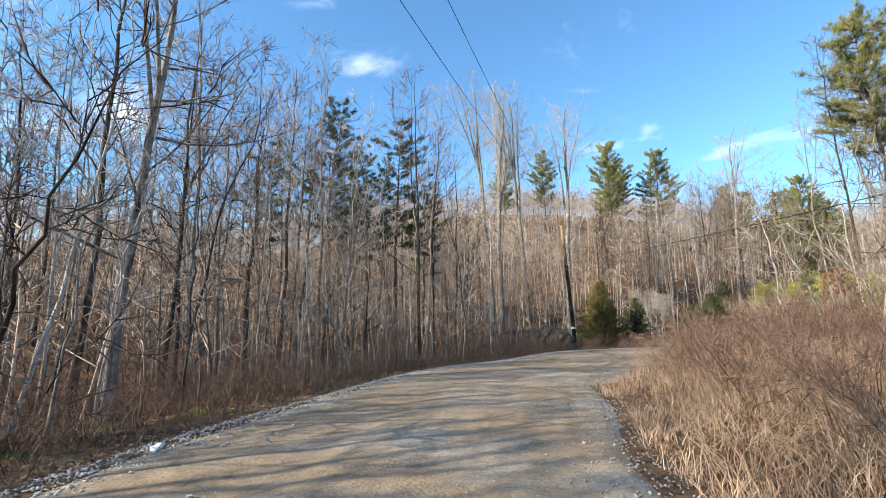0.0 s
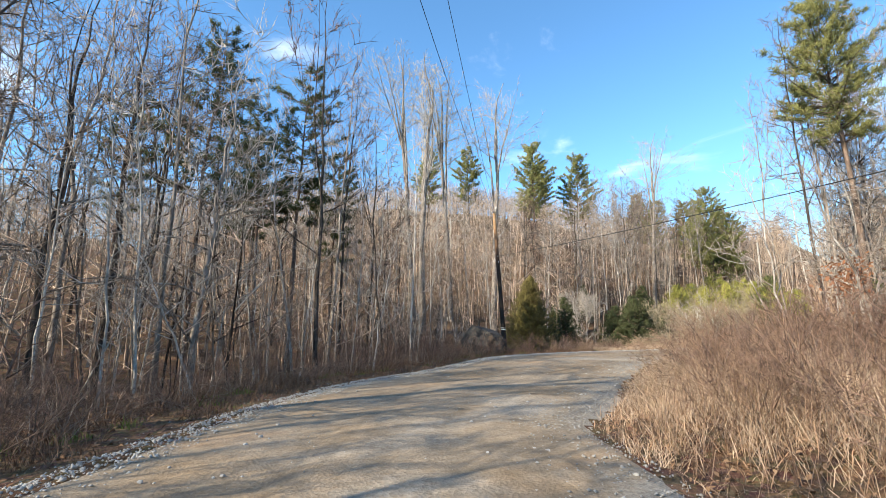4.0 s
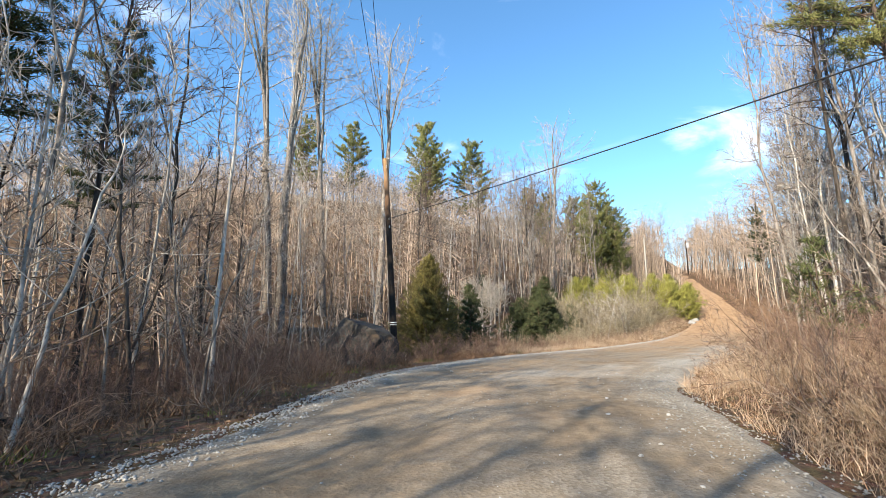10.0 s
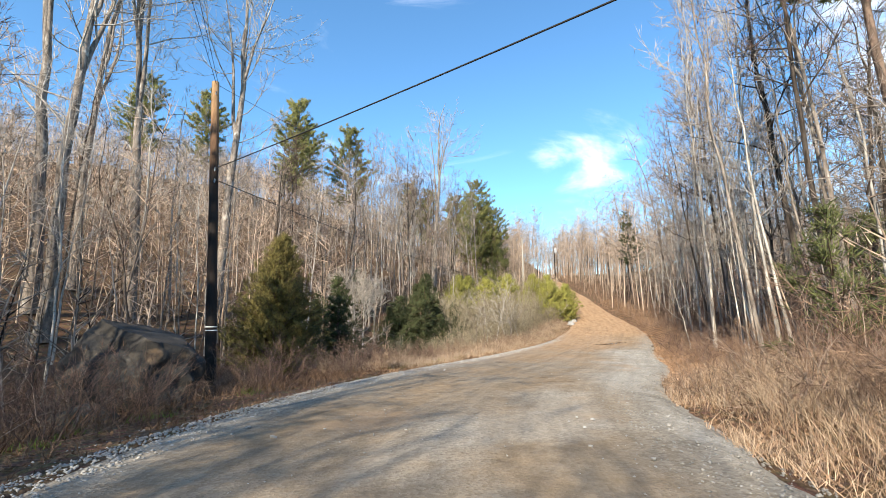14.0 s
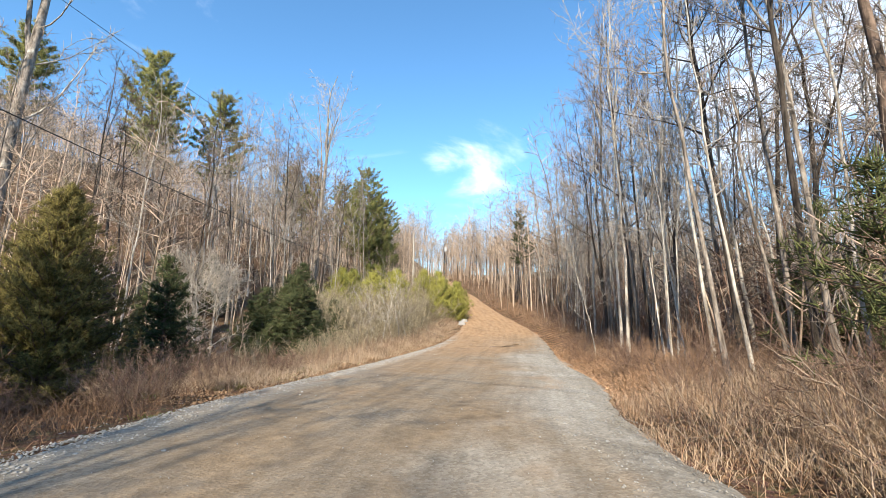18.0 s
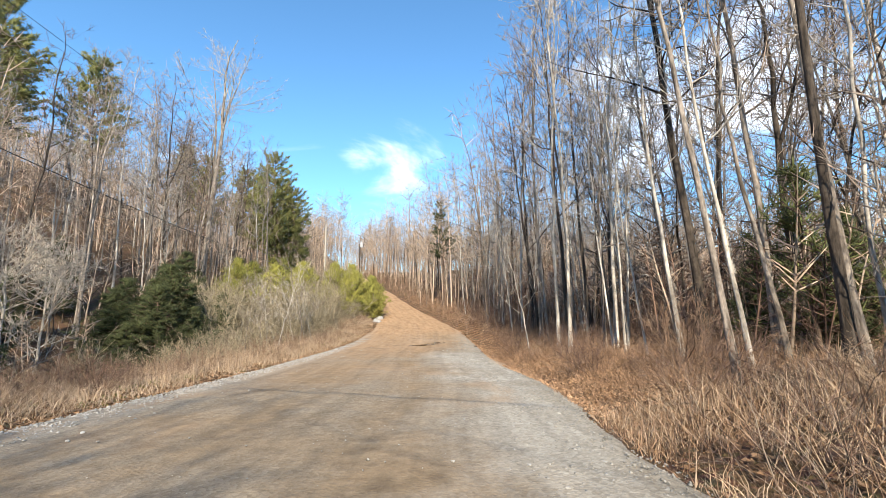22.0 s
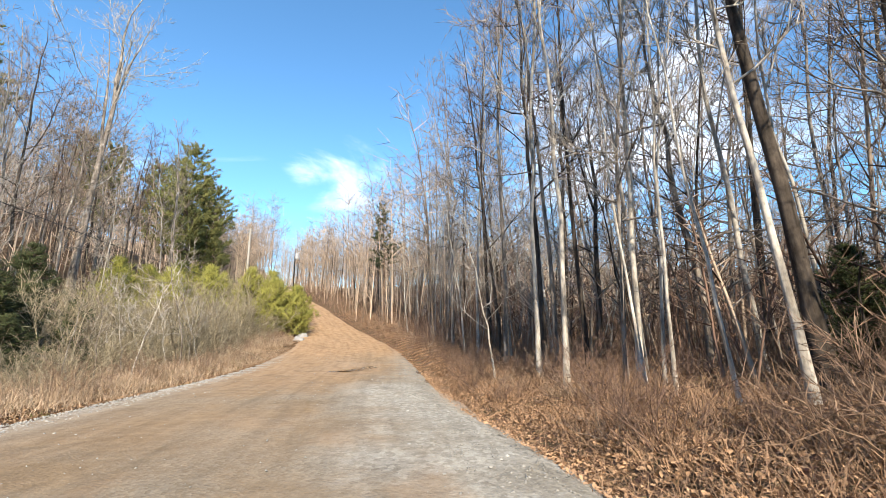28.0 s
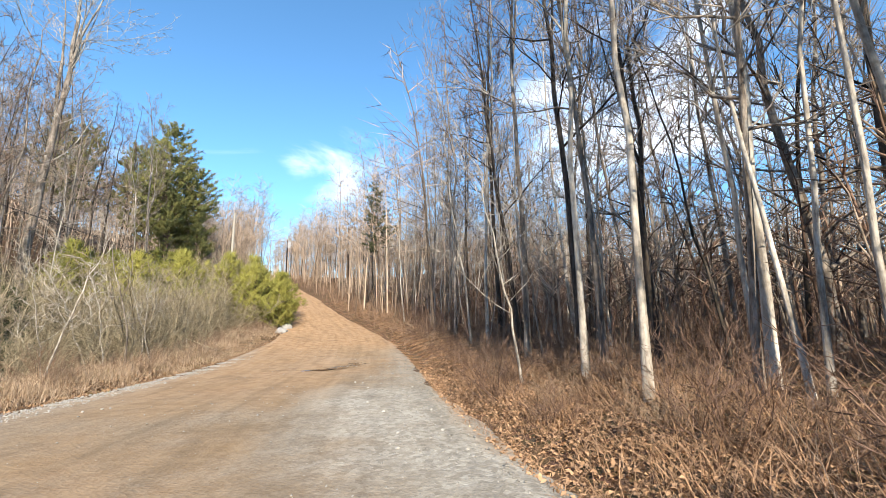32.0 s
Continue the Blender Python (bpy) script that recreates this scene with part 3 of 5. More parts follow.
def conifer(seed, tall, r0, first, layers, reach, droop, per, tuft, shape="open", fill=9, thin=0.02):
    """A conifer: trunk, boughs and needle sprays. shape 'open' is a forest pine, 'cone' a dense young tree."""
    rng = np.random.default_rng(seed)
    trunk, boughs = Tubes(), Tubes()
    t = np.linspace(0, 1, 12)
    sway = np.cumsum(rng.normal(0, 0.006 * tall, (12, 2)), 0) * t[:, None]
    axis = np.column_stack([sway, tall * t])
    rad = r0 * (1 - 0.95 * t)
    rad[0] *= 1.3
    trunk.tube(axis, rad, 8)
    pts, ways = [], []
    for i in range(layers):
        s = first + (1 - first) * (i + rng.uniform(-0.3, 0.3)) / layers
        s = min(max(s, first), 0.99)
        p0 = np.array([np.interp(s, t, axis[:, j]) for j in range(3)])
        rel = (s - first) / (1 - first)
        if shape == "cone":
            r = reach * (1 - rel) ** 0.8 * min(1, 0.75 + rel * 2) + 0.08
        else:
            r = reach * (0.55 + 1.3 * rel if rel < 0.3 else 0.94 * ((1.04 - rel) / 0.74) ** 0.6) * rng.uniform(0.55, 1.2)
        for j in range(per):
            ang = rng.uniform(0, 6.28)
            long = r * rng.uniform(0.65, 1.15)
            way = np.array([np.cos(ang), np.sin(ang), droop + 0.5 * rel])
            b = bough(rng, p0, way, long, 0.08, 4)
            boughs.tube(b, np.array([1, 0.7, 0.45, 0.2]) * (0.012 + 0.009 * long), 3)
            m = max(3, int(fill * long))
            q = rng.uniform(0.15 if shape == "cone" else 0.35, 1.0, m)
            w = np.linspace(0, 1, 4)
            at = np.stack([np.interp(q, w, b[:, c]) for c in range(3)], 1)
            side = np.cross(unit(b[-1] - b[0]), (0, 0, 1))
            at = at + side * rng.normal(0, 0.16 * long * (1.1 - q), m)[:, None] + rng.normal(0, 0.04, (m, 3))
            pts.append(at)
            ways.append(np.repeat(unit(b[-1:] - b[:1]) + (0, 0, 0.35), m, 0))
    pts, ways = np.vstack(pts), np.vstack(ways)
    return trunk, boughs, needle_tufts(rng, pts, ways, tuft, 6, thin)


def conifer_tree(name, label, mats, group, **kw):
    trunk, boughs, needles = conifer(**kw)
    ob = thing(name, 0, 0, 0, label, "tree", group)
    part("trunk", trunk.mesh("trunk", mats[0], True), ob)
    part("crown", boughs.mesh("crown", mats[0], True), ob, "tiered boughs")
    tagged(part("needle_mass", needles.mesh("needle_mass", mats[1]), ob, "needle sprays"), kind="stuff")
    return ob


def shrub(seed, tall, stems, spread, fork=6, twigs=5, r0=0.018, curve=0.16):
    """Many stems from one foot: stems and twigs as Tubes."""
    rng = np.random.default_rng(seed)
    wood, fine = Tubes(), Tubes()
    a, b = [], []
    for i in range(stems):
        ang, out = rng.uniform(0, 6.28), rng.uniform(0.1, 1.0) * spread
        line = bough(rng, (np.cos(ang) * out * 0.15, np.sin(ang) * out * 0.15, 0), (np.cos(ang) * out, np.sin(ang) * out, 1), tall * rng.uniform(0.6, 1.1), curve, 6)
        wood.tube(line, r0 * rng.uniform(0.6, 1.2) * np.array([1, 0.85, 0.7, 0.5, 0.35, 0.12]), 3)
        for j in range(fork):
            q = rng.uniform(0.3, 0.95)
            p = np.array([np.interp(q, np.linspace(0, 1, 6), line[:, c]) for c in range(3)])
            d = unit(unit(line[-1] - line[0]) + rng.normal(0, 0.55, 3))
            c = bough(rng, p, d, tall * rng.uniform(0.15, 0.35), 0.2, 3)
            wood.tube(c, np.array([0.35, 0.25, 0.12]) * r0, 3)
            u = rng.uniform(0, 1, (twigs, 1))
            p2 = c[0] + (c[2] - c[0]) * u
            a.append(p2)
            b.append(p2 + unit(unit(c[2] - c[0]) + rng.normal(0, 0.6, (twigs, 3))) * tall * rng.uniform(0.06, 0.18, (twigs, 1)))
    fine.spikes(np.vstack(a), np.vstack(b), max(r0 * 0.2, 0.0036))
    return wood, fine


def shrub_thing(name, label, mats, group, category="shrub", **kw):
    wood, fine = shrub(**kw)
    ob = thing(name, 0, 0, 0, label, category, group)
    tagged(part("bush_wood", wood.mesh("bush_wood", mats[0], True), ob), kind="stuff")
    tagged(part("twig_mass", fine.mesh("twig_mass", mats[1]), ob), kind="stuff")
    return ob


PLACED = []


def plant(ob, x, y, scale=1.0, turn=None, sink=0.08, tilt=(0, 0), squash=1.0):
    """A copy of a template standing on the ground at x, y."""
    turn = random.uniform(0, 360) if turn is None else turn
    m = pose(x, y, zat(x, y) - sink, tilt[0], tilt[1], turn)
    c = copy_thing(ob, m)
    c.scale = (scale * squash, scale * squash, scale)
    PLACED.append((x, y))
    return c


def retire(*obs):
    """Take templates away once their copies stand."""
    for ob in obs:
        for o in (*ob.children_recursive, ob):
            bpy.data.objects.remove(o)

# ---- templates of trees and shrubs ----
random.seed(11)
GREY = (M_BARK_GREY, M_BARK_GREY, M_TWIG)
DARK = (M_BARK_DARK, M_BARK_DARK, M_TWIG_RED)
PALE = (M_BARK_BIRCH, M_BARK_BIRCH, M_TWIG_PALE)
WOODS = "bare woodland trees"
T_GREY = [bare_tree("bare_tree", "tall slender grey-barked bare tree in the roadside wood", GREY, WOODS, seed=20 + i, tall=15, r0=0.088, first=f * 0.8, count=27, spread=sp, rise=ri, forks=fk)
          for i, (f, sp, ri, fk) in enumerate([(0.38, 0.26, 0.9, 0), (0.45, 0.22, 1.2, 1), (0.3, 0.28, 0.7, 0), (0.5, 0.24, 1.0, 2)])]
T_DARK = [bare_tree("bare_tree", "tall dark-barked bare tree with thin side limbs", DARK, WOODS, seed=40 + i, tall=15, r0=0.095, first=f * 0.8, count=27, spread=sp, rise=ri, forks=fk)
          for i, (f, sp, ri, fk) in enumerate([(0.42, 0.24, 0.8, 0), (0.33, 0.3, 0.55, 1), (0.5, 0.22, 1.0, 0)])]
T_PALE = [bare_tree("pale_tree", "slim pale-barked bare tree catching the sun", PALE, WOODS, seed=60 + i, tall=13, r0=0.062, first=f * 0.8, count=24, spread=sp, rise=1.1, forks=fk, lean=ln)
          for i, (f, sp, fk, ln) in enumerate([(0.4, 0.22, 0, (0, 0)), (0.35, 0.24, 1, (0.06, 0)), (0.45, 0.2, 0, (0.12, 0.03))])]
T_BIG = [bare_tree("tulip_tree", "very tall bare tulip tree with ascending pale limbs", (M_BARK_GREY, M_BARK_BIRCH, M_TWIG_PALE), "tall bare tulip trees", seed=80 + i, tall=24, r0=0.27, first=0.34, count=40, spread=0.3, rise=0.95, forks=fk, dense=0.65, twig=0.03)
         for i, fk in enumerate([2, 4])]
T_SAP = [bare_tree("sapling", "thin bare sapling in the understorey", mats, "bare saplings", seed=100 + i, tall=6.5, r0=0.04, first=0.25, count=14, spread=0.3, rise=0.8, lean=ln, dense=0.8, wander=0.02)
         for i, (mats, ln) in enumerate([(GREY, (0, 0)), (DARK, (0.1, 0)), (PALE, (0.18, 0.05)), (GREY, (-0.12, 0.1))])]
T_SLIM = [bare_tree("slim_tree", lab, mats, "slim young trees", seed=110 + i, tall=10.5, r0=r, first=0.3, count=18, spread=0.2, rise=1.0, lean=ln, forks=fk, dense=0.8, wander=0.016)
          for i, (lab, mats, r, ln, fk) in enumerate([("slim white-barked young birch in the thicket", PALE, 0.04, (0.05, 0), 0), ("slim white-barked young birch in the thicket", PALE, 0.036, (0.16, 0.05), 1),
                                                      ("slim dark-stemmed young tree in the thicket", DARK, 0.042, (-0.06, 0.04), 0), ("slim grey young tree in the thicket", GREY, 0.045, (0.08, -0.06), 1)])]
T_LPINE = [conifer_tree("pine_tree", "tall pitch pine with open dark green layers", (M_BARK_PINE, M_NEEDLE_BLUE), "tall pines by the road", seed=120 + i, tall=16, r0=0.15, first=0.46, layers=20, reach=3.0, droop=0.05, per=4, tuft=0.24, fill=15, thin=0.016) for i in range(2)]
T_WPINE = [conifer_tree("white_pine", "tall white pine with tiered bright green boughs", (M_BARK_PINE, M_NEEDLE_OLIVE), "white pines", seed=130 + i, tall=22, r0=0.26, first=0.28, layers=28, reach=6.0, droop=0.2, per=6, tuft=0.5, fill=4.5, thin=0.05) for i in range(2)]
T_RPINE = conifer_tree("pine_tree", "tall yellow-green pine at the wood's edge", (M_BARK_PINE, M_NEEDLE_OLIVE), "tall pines by the road", seed=126, tall=17, r0=0.17, first=0.55, layers=26, reach=3.3, droop=0.16, per=6, tuft=0.3, fill=11, thin=0.017)
T_CEDAR = conifer_tree("red_cedar", "dense cone-shaped olive green cedar at the roadside", (M_BARK_PINE, M_CEDAR), "", seed=140, tall=6.1, r0=0.11, first=0.02, layers=70, reach=2.6, droop=0.3, per=8, tuft=0.15, shape="cone", fill=15, thin=0.012)
T_HEM = conifer_tree("hemlock", "small dark green hemlock beside the cedar", (M_BARK_PINE, M_NEEDLE_BLUE), "dark young hemlocks", seed=141, tall=4.2, r0=0.07, first=0.05, layers=34, reach=1.5, droop=-0.05, per=6, tuft=0.17, shape="cone", fill=11, thin=0.014)
T_YPINE = [conifer_tree("young_pine", "feathery yellow-green young pine in the thicket", (M_BARK_PINE, M_NEEDLE_YELLOW), "young yellow-green pines", seed=150 + i, tall=4.0, r0=0.05, first=0.08, layers=20, reach=2.1, droop=0.35, per=5, tuft=0.34, shape="cone", fill=6, thin=0.02) for i in range(2)]
T_SHRUB = [shrub_thing("shrub", "grey-brown leafless shrub with many arching stems", (M_SHRUB, M_SHRUB), "leafless shrubs", seed=160 + i, tall=2.5, stems=16, spread=2.4, fork=9, twigs=8, r0=0.024, curve=0.3) for i in range(3)]
T_BRUSH = [shrub_thing("brush", "tangled red-brown bramble and dead weed stalks", mats, "roadside brush", seed=170 + i, tall=1.5, stems=20, spread=sp, fork=7, twigs=6, r0=0.0095, curve=0.34)
           for i, (mats, sp) in enumerate([((M_WEED, M_TWIG_RED), 1.2), ((M_TWIG_RED, M_TWIG_RED), 2.0), ((M_WEED, M_WEED), 1.5), ((M_TWIG, M_TWIG_RED), 2.4)])]
T_STRAW = [shrub_thing("weed_clump", "straw-coloured clump of branching dead weeds", (M_GRASS_GOLD, M_GRASS_GOLD), "dead weed clumps", "weeds", seed=176 + i, tall=1.0, stems=26, spread=1.3, fork=5, twigs=5, r0=0.006, curve=0.25) for i in range(2)]
T_FEATHER = bare_tree("pale_tree", "small feathery pale tree with dense upswept twigs", PALE, "", seed=181, tall=5.6, r0=0.07, first=0.12, count=46, spread=0.42, rise=0.9, forks=2, dense=1.6)
T_SPINE = conifer_tree("young_pine", "scrubby olive green pine sapling at the wood's edge", (M_BARK_PINE, M_NEEDLE), "pine saplings", seed=155, tall=3.4, r0=0.05, first=0.15, layers=13, reach=1.4, droop=0.25, per=4, tuft=0.24, shape="cone", fill=6, thin=0.014)
T_EDGE = [bare_tree("bare_tree", "dark roadside tree with low spreading bare branches", (M_BARK_DARK, M_BARK_GREY, M_TWIG) if i else GREY, WOODS, seed=190 + i, tall=13, r0=0.12, first=0.12, count=38, spread=0.33, rise=0.5, forks=i, dense=0.8) for i in range(2)]
T_FAN = bare_tree("bare_tree", "large roadside tree with a fan of pale sunlit limbs", (M_BARK_GREY, M_BARK_GREY, M_TWIG), WOODS, seed=196, tall=14, r0=0.15, first=0.24, count=34, spread=0.42, rise=0.75, forks=2, dense=0.5)
TEMPLATES = [T_FAN, *T_EDGE, T_SPINE, T_FEATHER, T_RPINE, *T_GREY, *T_DARK, *T_PALE, *T_BIG, *T_SAP, *T_SLIM, *T_LPINE, *T_WPINE, T_CEDAR, T_HEM, *T_YPINE, *T_SHRUB, *T_BRUSH, *T_STRAW]

# ---- trees that stand out ----
plant(T_CEDAR, -34.6, 24.5, 1.07)
plant(T_HEM, -35.2, 28.8, 1.22, squash=0.95)
plant(T_LPINE[0], -28.3, 0.6, 1.08)
plant(T_LPINE[1], -29.3, 5.1, 1.06)
plant(T_LPINE[0], -30.4, 3.4, 0.95, turn=120)
plant(T_BIG[0], -44.1, 19.2, 1.2)
plant(T_BIG[1], -47.3, 19.4, 1.22)
plant(T_BIG[1], -44.3, 27.4, 1.2)
plant(T_BIG[0], -52.0, 22.5, 1.1)
plant(T_BIG[1], -47.8, 24.1, 1.2)
plant(T_PALE[0], -50, 25.2, 1.5)
plant(T_BIG[1], -46.3, 54.6, 1.08)
plant(T_WPINE[0], -77.3, 59.3, 1.0)
plant(T_WPINE[1], -76.5, 70.4, 1.0)
plant(T_FAN, -12.4, -4.5, 1.05)
plant(T_DARK[2], -13.4, -5.6, 1.05)
plant(T_DARK[1], -17.3, -4.4, 1.0, tilt=(2, -3))
plant(T_DARK[0], -17.0, -4.7, 0.85, tilt=(-4, 5))
plant(T_PALE[1], -17.7, -4.0, 0.85, tilt=(3, 3))
plant(T_EDGE[1], -22.0, -2.9, 1.05)
plant(T_DARK[2], -23.0, -1.5, 1.1)
plant(T_GREY[1], -25.2, -3.3, 1.2)
plant(T_EDGE[0], -20.5, 1.2, 0.9)
plant(T_EDGE[1], -12.8, 31.5, 0.95)
plant(T_EDGE[0], -14.2, 36.0, 0.9)
plant(T_EDGE[1], -15.6, 40.0, 0.9)
plant(T_SAP[1], -8.6, -5.2, 1.1, turn=40, tilt=(0, 42))
plant(T_PALE[1], -18.25, 34.4, 1.3, squash=0.8)
plant(T_FEATHER, -37.2, 32.2, 1.0, squash=1.15)
plant(T_FEATHER, -39.6, 35.5, 0.9)
LEANING = "leaning trees at the wood's edge"
for kind, x, y, s, q, lean in (
        (T_DARK[0], -15.3, 31.3, 1.3, 1.15, 0), (T_PALE[0], -16.14, 27.6, 1.0, 0.6, -6), (T_PALE[0], -16.25, 30.4, 1.1, 0.85, -3), (T_GREY[1], -16.9, 26.5, 1.0, 0.5, -4),
        (T_PALE[0], -17.2, 32.94, 0.75, 0.6, -4), (T_PALE[2], -17.1, 32.1, 0.8, 0.55, -2), (T_PALE[1], -16.9, 30.83, 0.7, 0.55, -7),
        (T_PALE[2], -16.71, 33.3, 0.85, 0.6, 1), (T_GREY[2], -17.3, 33.6, 0.8, 0.6, -1), (T_GREY[0], -14.6, 29.58, 1.1, 0.85, -1),
        (T_DARK[2], -15.3, 26.5, 1.1, 0.72, -2), (T_GREY[3], -14.8, 26.9, 1.1, 0.62, -4), (T_GREY[0], -17.5, 38.1, 1.1, 0.75, -2),
        (T_PALE[0], -18.0, 44.2, 1.0, 0.75, -3), (T_DARK[1], -18.6, 42.3, 1.0, 0.7, -4), (T_DARK[2], -17.2, 36.2, 0.95, 0.62, -3)):
    tagged(plant(kind, x, y, s, turn=0, tilt=(random.gauss(0, 2), lean), squash=0.42 + 0.5 * q), group=LEANING)
plant(T_SAP[2], -19.4, 37.6, 0.8, turn=170)
for kind, x, y, s in ((T_PALE[1], -18.3, 36.9, 1.45), (T_GREY[3], -18.6, 41.2, 1.3), (T_PALE[0], -19.3, 45.6, 1.4), (T_GREY[1], -20.4, 50.4, 1.2), (T_PALE[1], -16.9, 33.9, 1.4), (T_GREY[0], -21.8, 56.0, 1.1), (T_DARK[1], -17.6, 39.4, 1.25)):
    plant(kind, x, y, s, squash=0.78)

# ---- the woods ----
def scatter(count, box, keep, gap, seed):
    """Random places in a box that keep() allows, at least gap apart."""
    rng = np.random.default_rng(seed)
    x, y = rng.uniform(box[0], box[1], count * 6), rng.uniform(box[2], box[3], count * 6)
    near, e, side = beside(x, y)
    ok = keep(x, y, e, side)
    out = []
    taken = {}
    for px, py in zip(x[ok], y[ok]):
        key = (int(px // gap), int(py // gap))
        if any((px - qx) ** 2 + (py - qy) ** 2 < gap * gap for i in (-1, 0, 1) for j in (-1, 0, 1) for qx, qy in taken.get((key[0] + i, key[1] + j), ())):
            continue
        if count < 400 and any((px - qx) ** 2 + (py - qy) ** 2 < 0.8 for qx, qy in PLACED):
            continue
        taken.setdefault(key, []).append((px, py))
        out.append((px, py))
        if len(out) >= count:
            break
    return out


def glade(x, y, e):
    """The open verge round the boulder, the pole and the cedar."""
    return (y > 11) & (y < 36) & (e < 9.5) & (x < -22)


def open_south(x, y):
    """Wood's south end, set to admit low sun; unseen trees inside shade the bank."""
    return y < -19 - 0.36 * np.maximum(-x - 4, 0)


def left_wood(x, y, e, side):
    return ~open_south(x, y) & (side > 0) & (e > 3.5 + 4.5 * (x > -19)) & (e < 26) & (y < 60) & ~((y > 30) & (e < 12)) & ~glade(x, y, e)


def right_wood(x, y, e, side):
    return (side < 0) & (e > 3.2 + 11 * np.clip((26 - y) / 4, 0, 1) + 2.8 * (y < 38)) & (e < 18)


for x, y in scatter(190, (-56, 10, -34, 60), left_wood, 1.7, 1):
    if random.random() < 0.38:
        continue
    plant(random.choice(T_GREY * 2 + T_DARK * 2 + T_PALE * 2), x, y, random.uniform(0.85, 1.3) * (0.85 if y > 9 else 1.0), tilt=(random.gauss(0, 1.2), random.gauss(0, 1.2)), squash=0.85)
for x, y in scatter(62, (-30, 6, 10, 75), right_wood, 1.9, 2):
    plant(random.choice(T_GREY * 2 + T_DARK * 2 + T_PALE * 2), x, y, random.uniform(0.9, 1.35), turn=random.uniform(-35, 35), tilt=(random.gauss(0, 3), random.gauss(-0.5, 4.5)), squash=0.85)

for x, y in scatter(95, (-26, -2, 24, 70), lambda x, y, e, s: (s < 0) & (e > 2.8) & (e < 13), 0.9, 71):
    plant(random.choice(T_SLIM[:2] + T_SLIM), x, y, random.uniform(0.7, 1.3), tilt=(random.gauss(0, 3), random.gauss(-2, 5)))
for x, y in scatter(75, (-46, 2, -12, 26), lambda x, y, e, s: ~open_south(x, y) & (s > 0) & (e > 4) & (e < 16) & ~glade(x, y, e), 1.2, 72):
    plant(random.choice(T_SLIM), x, y, random.uniform(0.8, 1.35), tilt=(random.gauss(0, 3), random.gauss(0, 3)))
for x, y in scatter(46, (-72, -36, 42, 92), lambda x, y, e, s: (s > 0) & (e > 12) & (e < 30), 2.0, 18):
    plant(random.choice(T_GREY * 2 + T_PALE + T_DARK), x, y, random.uniform(1.0, 1.35), squash=0.95)
for x, y in scatter(150, (-34, 4, -9, 50), lambda x, y, e, s: (s > 0) & (e > 2.2) & (e < 9) & ~glade(x, y, e - 2), 1.0, 3):
    plant(random.choice(T_SAP), x, y, random.uniform(0.45, 1.0), tilt=(random.gauss(0, 5), random.gauss(0, 5)))
for x, y in scatter(120, (-26, 6, 8, 75), lambda x, y, e, s: (s < 0) & (e > 2.4 + 1.6 * (y < 25)) & (e < 12), 0.9, 4):
    plant(random.choice(T_SAP), x, y, random.uniform(0.4, 1.0), tilt=(random.gauss(0, 7), random.gauss(0, 7)))
for x, y in scatter(130, (-34, 4, -7, 34), lambda x, y, e, s: (s > 0) & (e > 1.3) & (e < 5.5) & (np.hypot(x + 28.4, y - 16.3) > 1.7), 0.8, 5):
    plant(random.choice(T_BRUSH), x, y, random.uniform(0.5, 1.0))
for x, y in scatter(150, (-22, 4, 3, 44), lambda x, y, e, s: (s < 0) & (e > 1.6 + 0.8 * (y > 25)) & (e < 8), 0.8, 6):
    plant(random.choice(T_BRUSH), x, y, random.uniform(0.7, 1.2) * (1.15 if y < 22 else 0.85))
for x, y in scatter(120, (-50, -27, 42, 66), lambda x, y, e, s: (s > 0) & (e > 3.0 + 4 * (y < 46)) & (e < 12), 1.0, 7):
    plant(random.choice(T_SHRUB), x, y, random.uniform(1.1, 1.9))



for x, y in scatter(40, (-36, -24, 22, 62), lambda x, y, e, s: (s > 0) & (e > 1.3) & (e < 4.5), 1.1, 20):
    plant(random.choice(T_BRUSH), x, y, random.uniform(0.45, 0.85))

for x, y in scatter(46, (-40, -27, 22, 44), lambda x, y, e, s: (s > 0) & (e > 3.4) & (e < 8.5) & (np.hypot(x + 34.6, y - 24.4) > 2.4), 1.0, 52):
    plant(random.choice(T_BRUSH + T_SHRUB[:1]), x, y, random.uniform(0.7, 1.1))


for x, y in scatter(75, (-26, 4, -8, 9), lambda x, y, e, s: (s > 0) & (e > 1.8) & (e < 6.5), 0.8, 54):
    plant(random.choice(T_BRUSH), x, y, random.uniform(0.8, 1.35))
for x, y in scatter(45, (-20, 4, 4, 22), lambda x, y, e, s: (s < 0) & (e > 3.2) & (e < 10), 1.0, 55):
    plant(random.choice(T_BRUSH), x, y, random.uniform(1.2, 1.7))
for x, y in scatter(40, (-22, -8, 24, 42), lambda x, y, e, s: (s < 0) & (e > 2.6) & (e < 7), 0.9, 56):
    plant(random.choice(T_BRUSH), x, y, random.uniform(0.8, 1.4))


# weed clumps and low bramble along both verges
for x, y in scatter(130, (-22, 4, 3, 27), lambda x, y, e, s: (s < 0) & (e > 0.9) & (e < 6), 0.7, 60):
    plant(random.choice(T_STRAW * 2 + T_BRUSH), x, y, random.uniform(0.6, 1.15))
for x, y in scatter(110, (-23, -10, 24, 56), lambda x, y, e, s: (s < 0) & (e > 1.2) & (e < 4.5), 0.7, 61):
    plant(random.choice(T_STRAW + T_BRUSH * 2), x, y, random.uniform(0.45, 0.9))
for x, y in scatter(60, (-38, -24, 22, 58), lambda x, y, e, s: (s > 0) & (e > 1.2) & (e < 4.5), 0.8, 62):
    plant(random.choice(T_STRAW), x, y, random.uniform(0.6, 1.0))
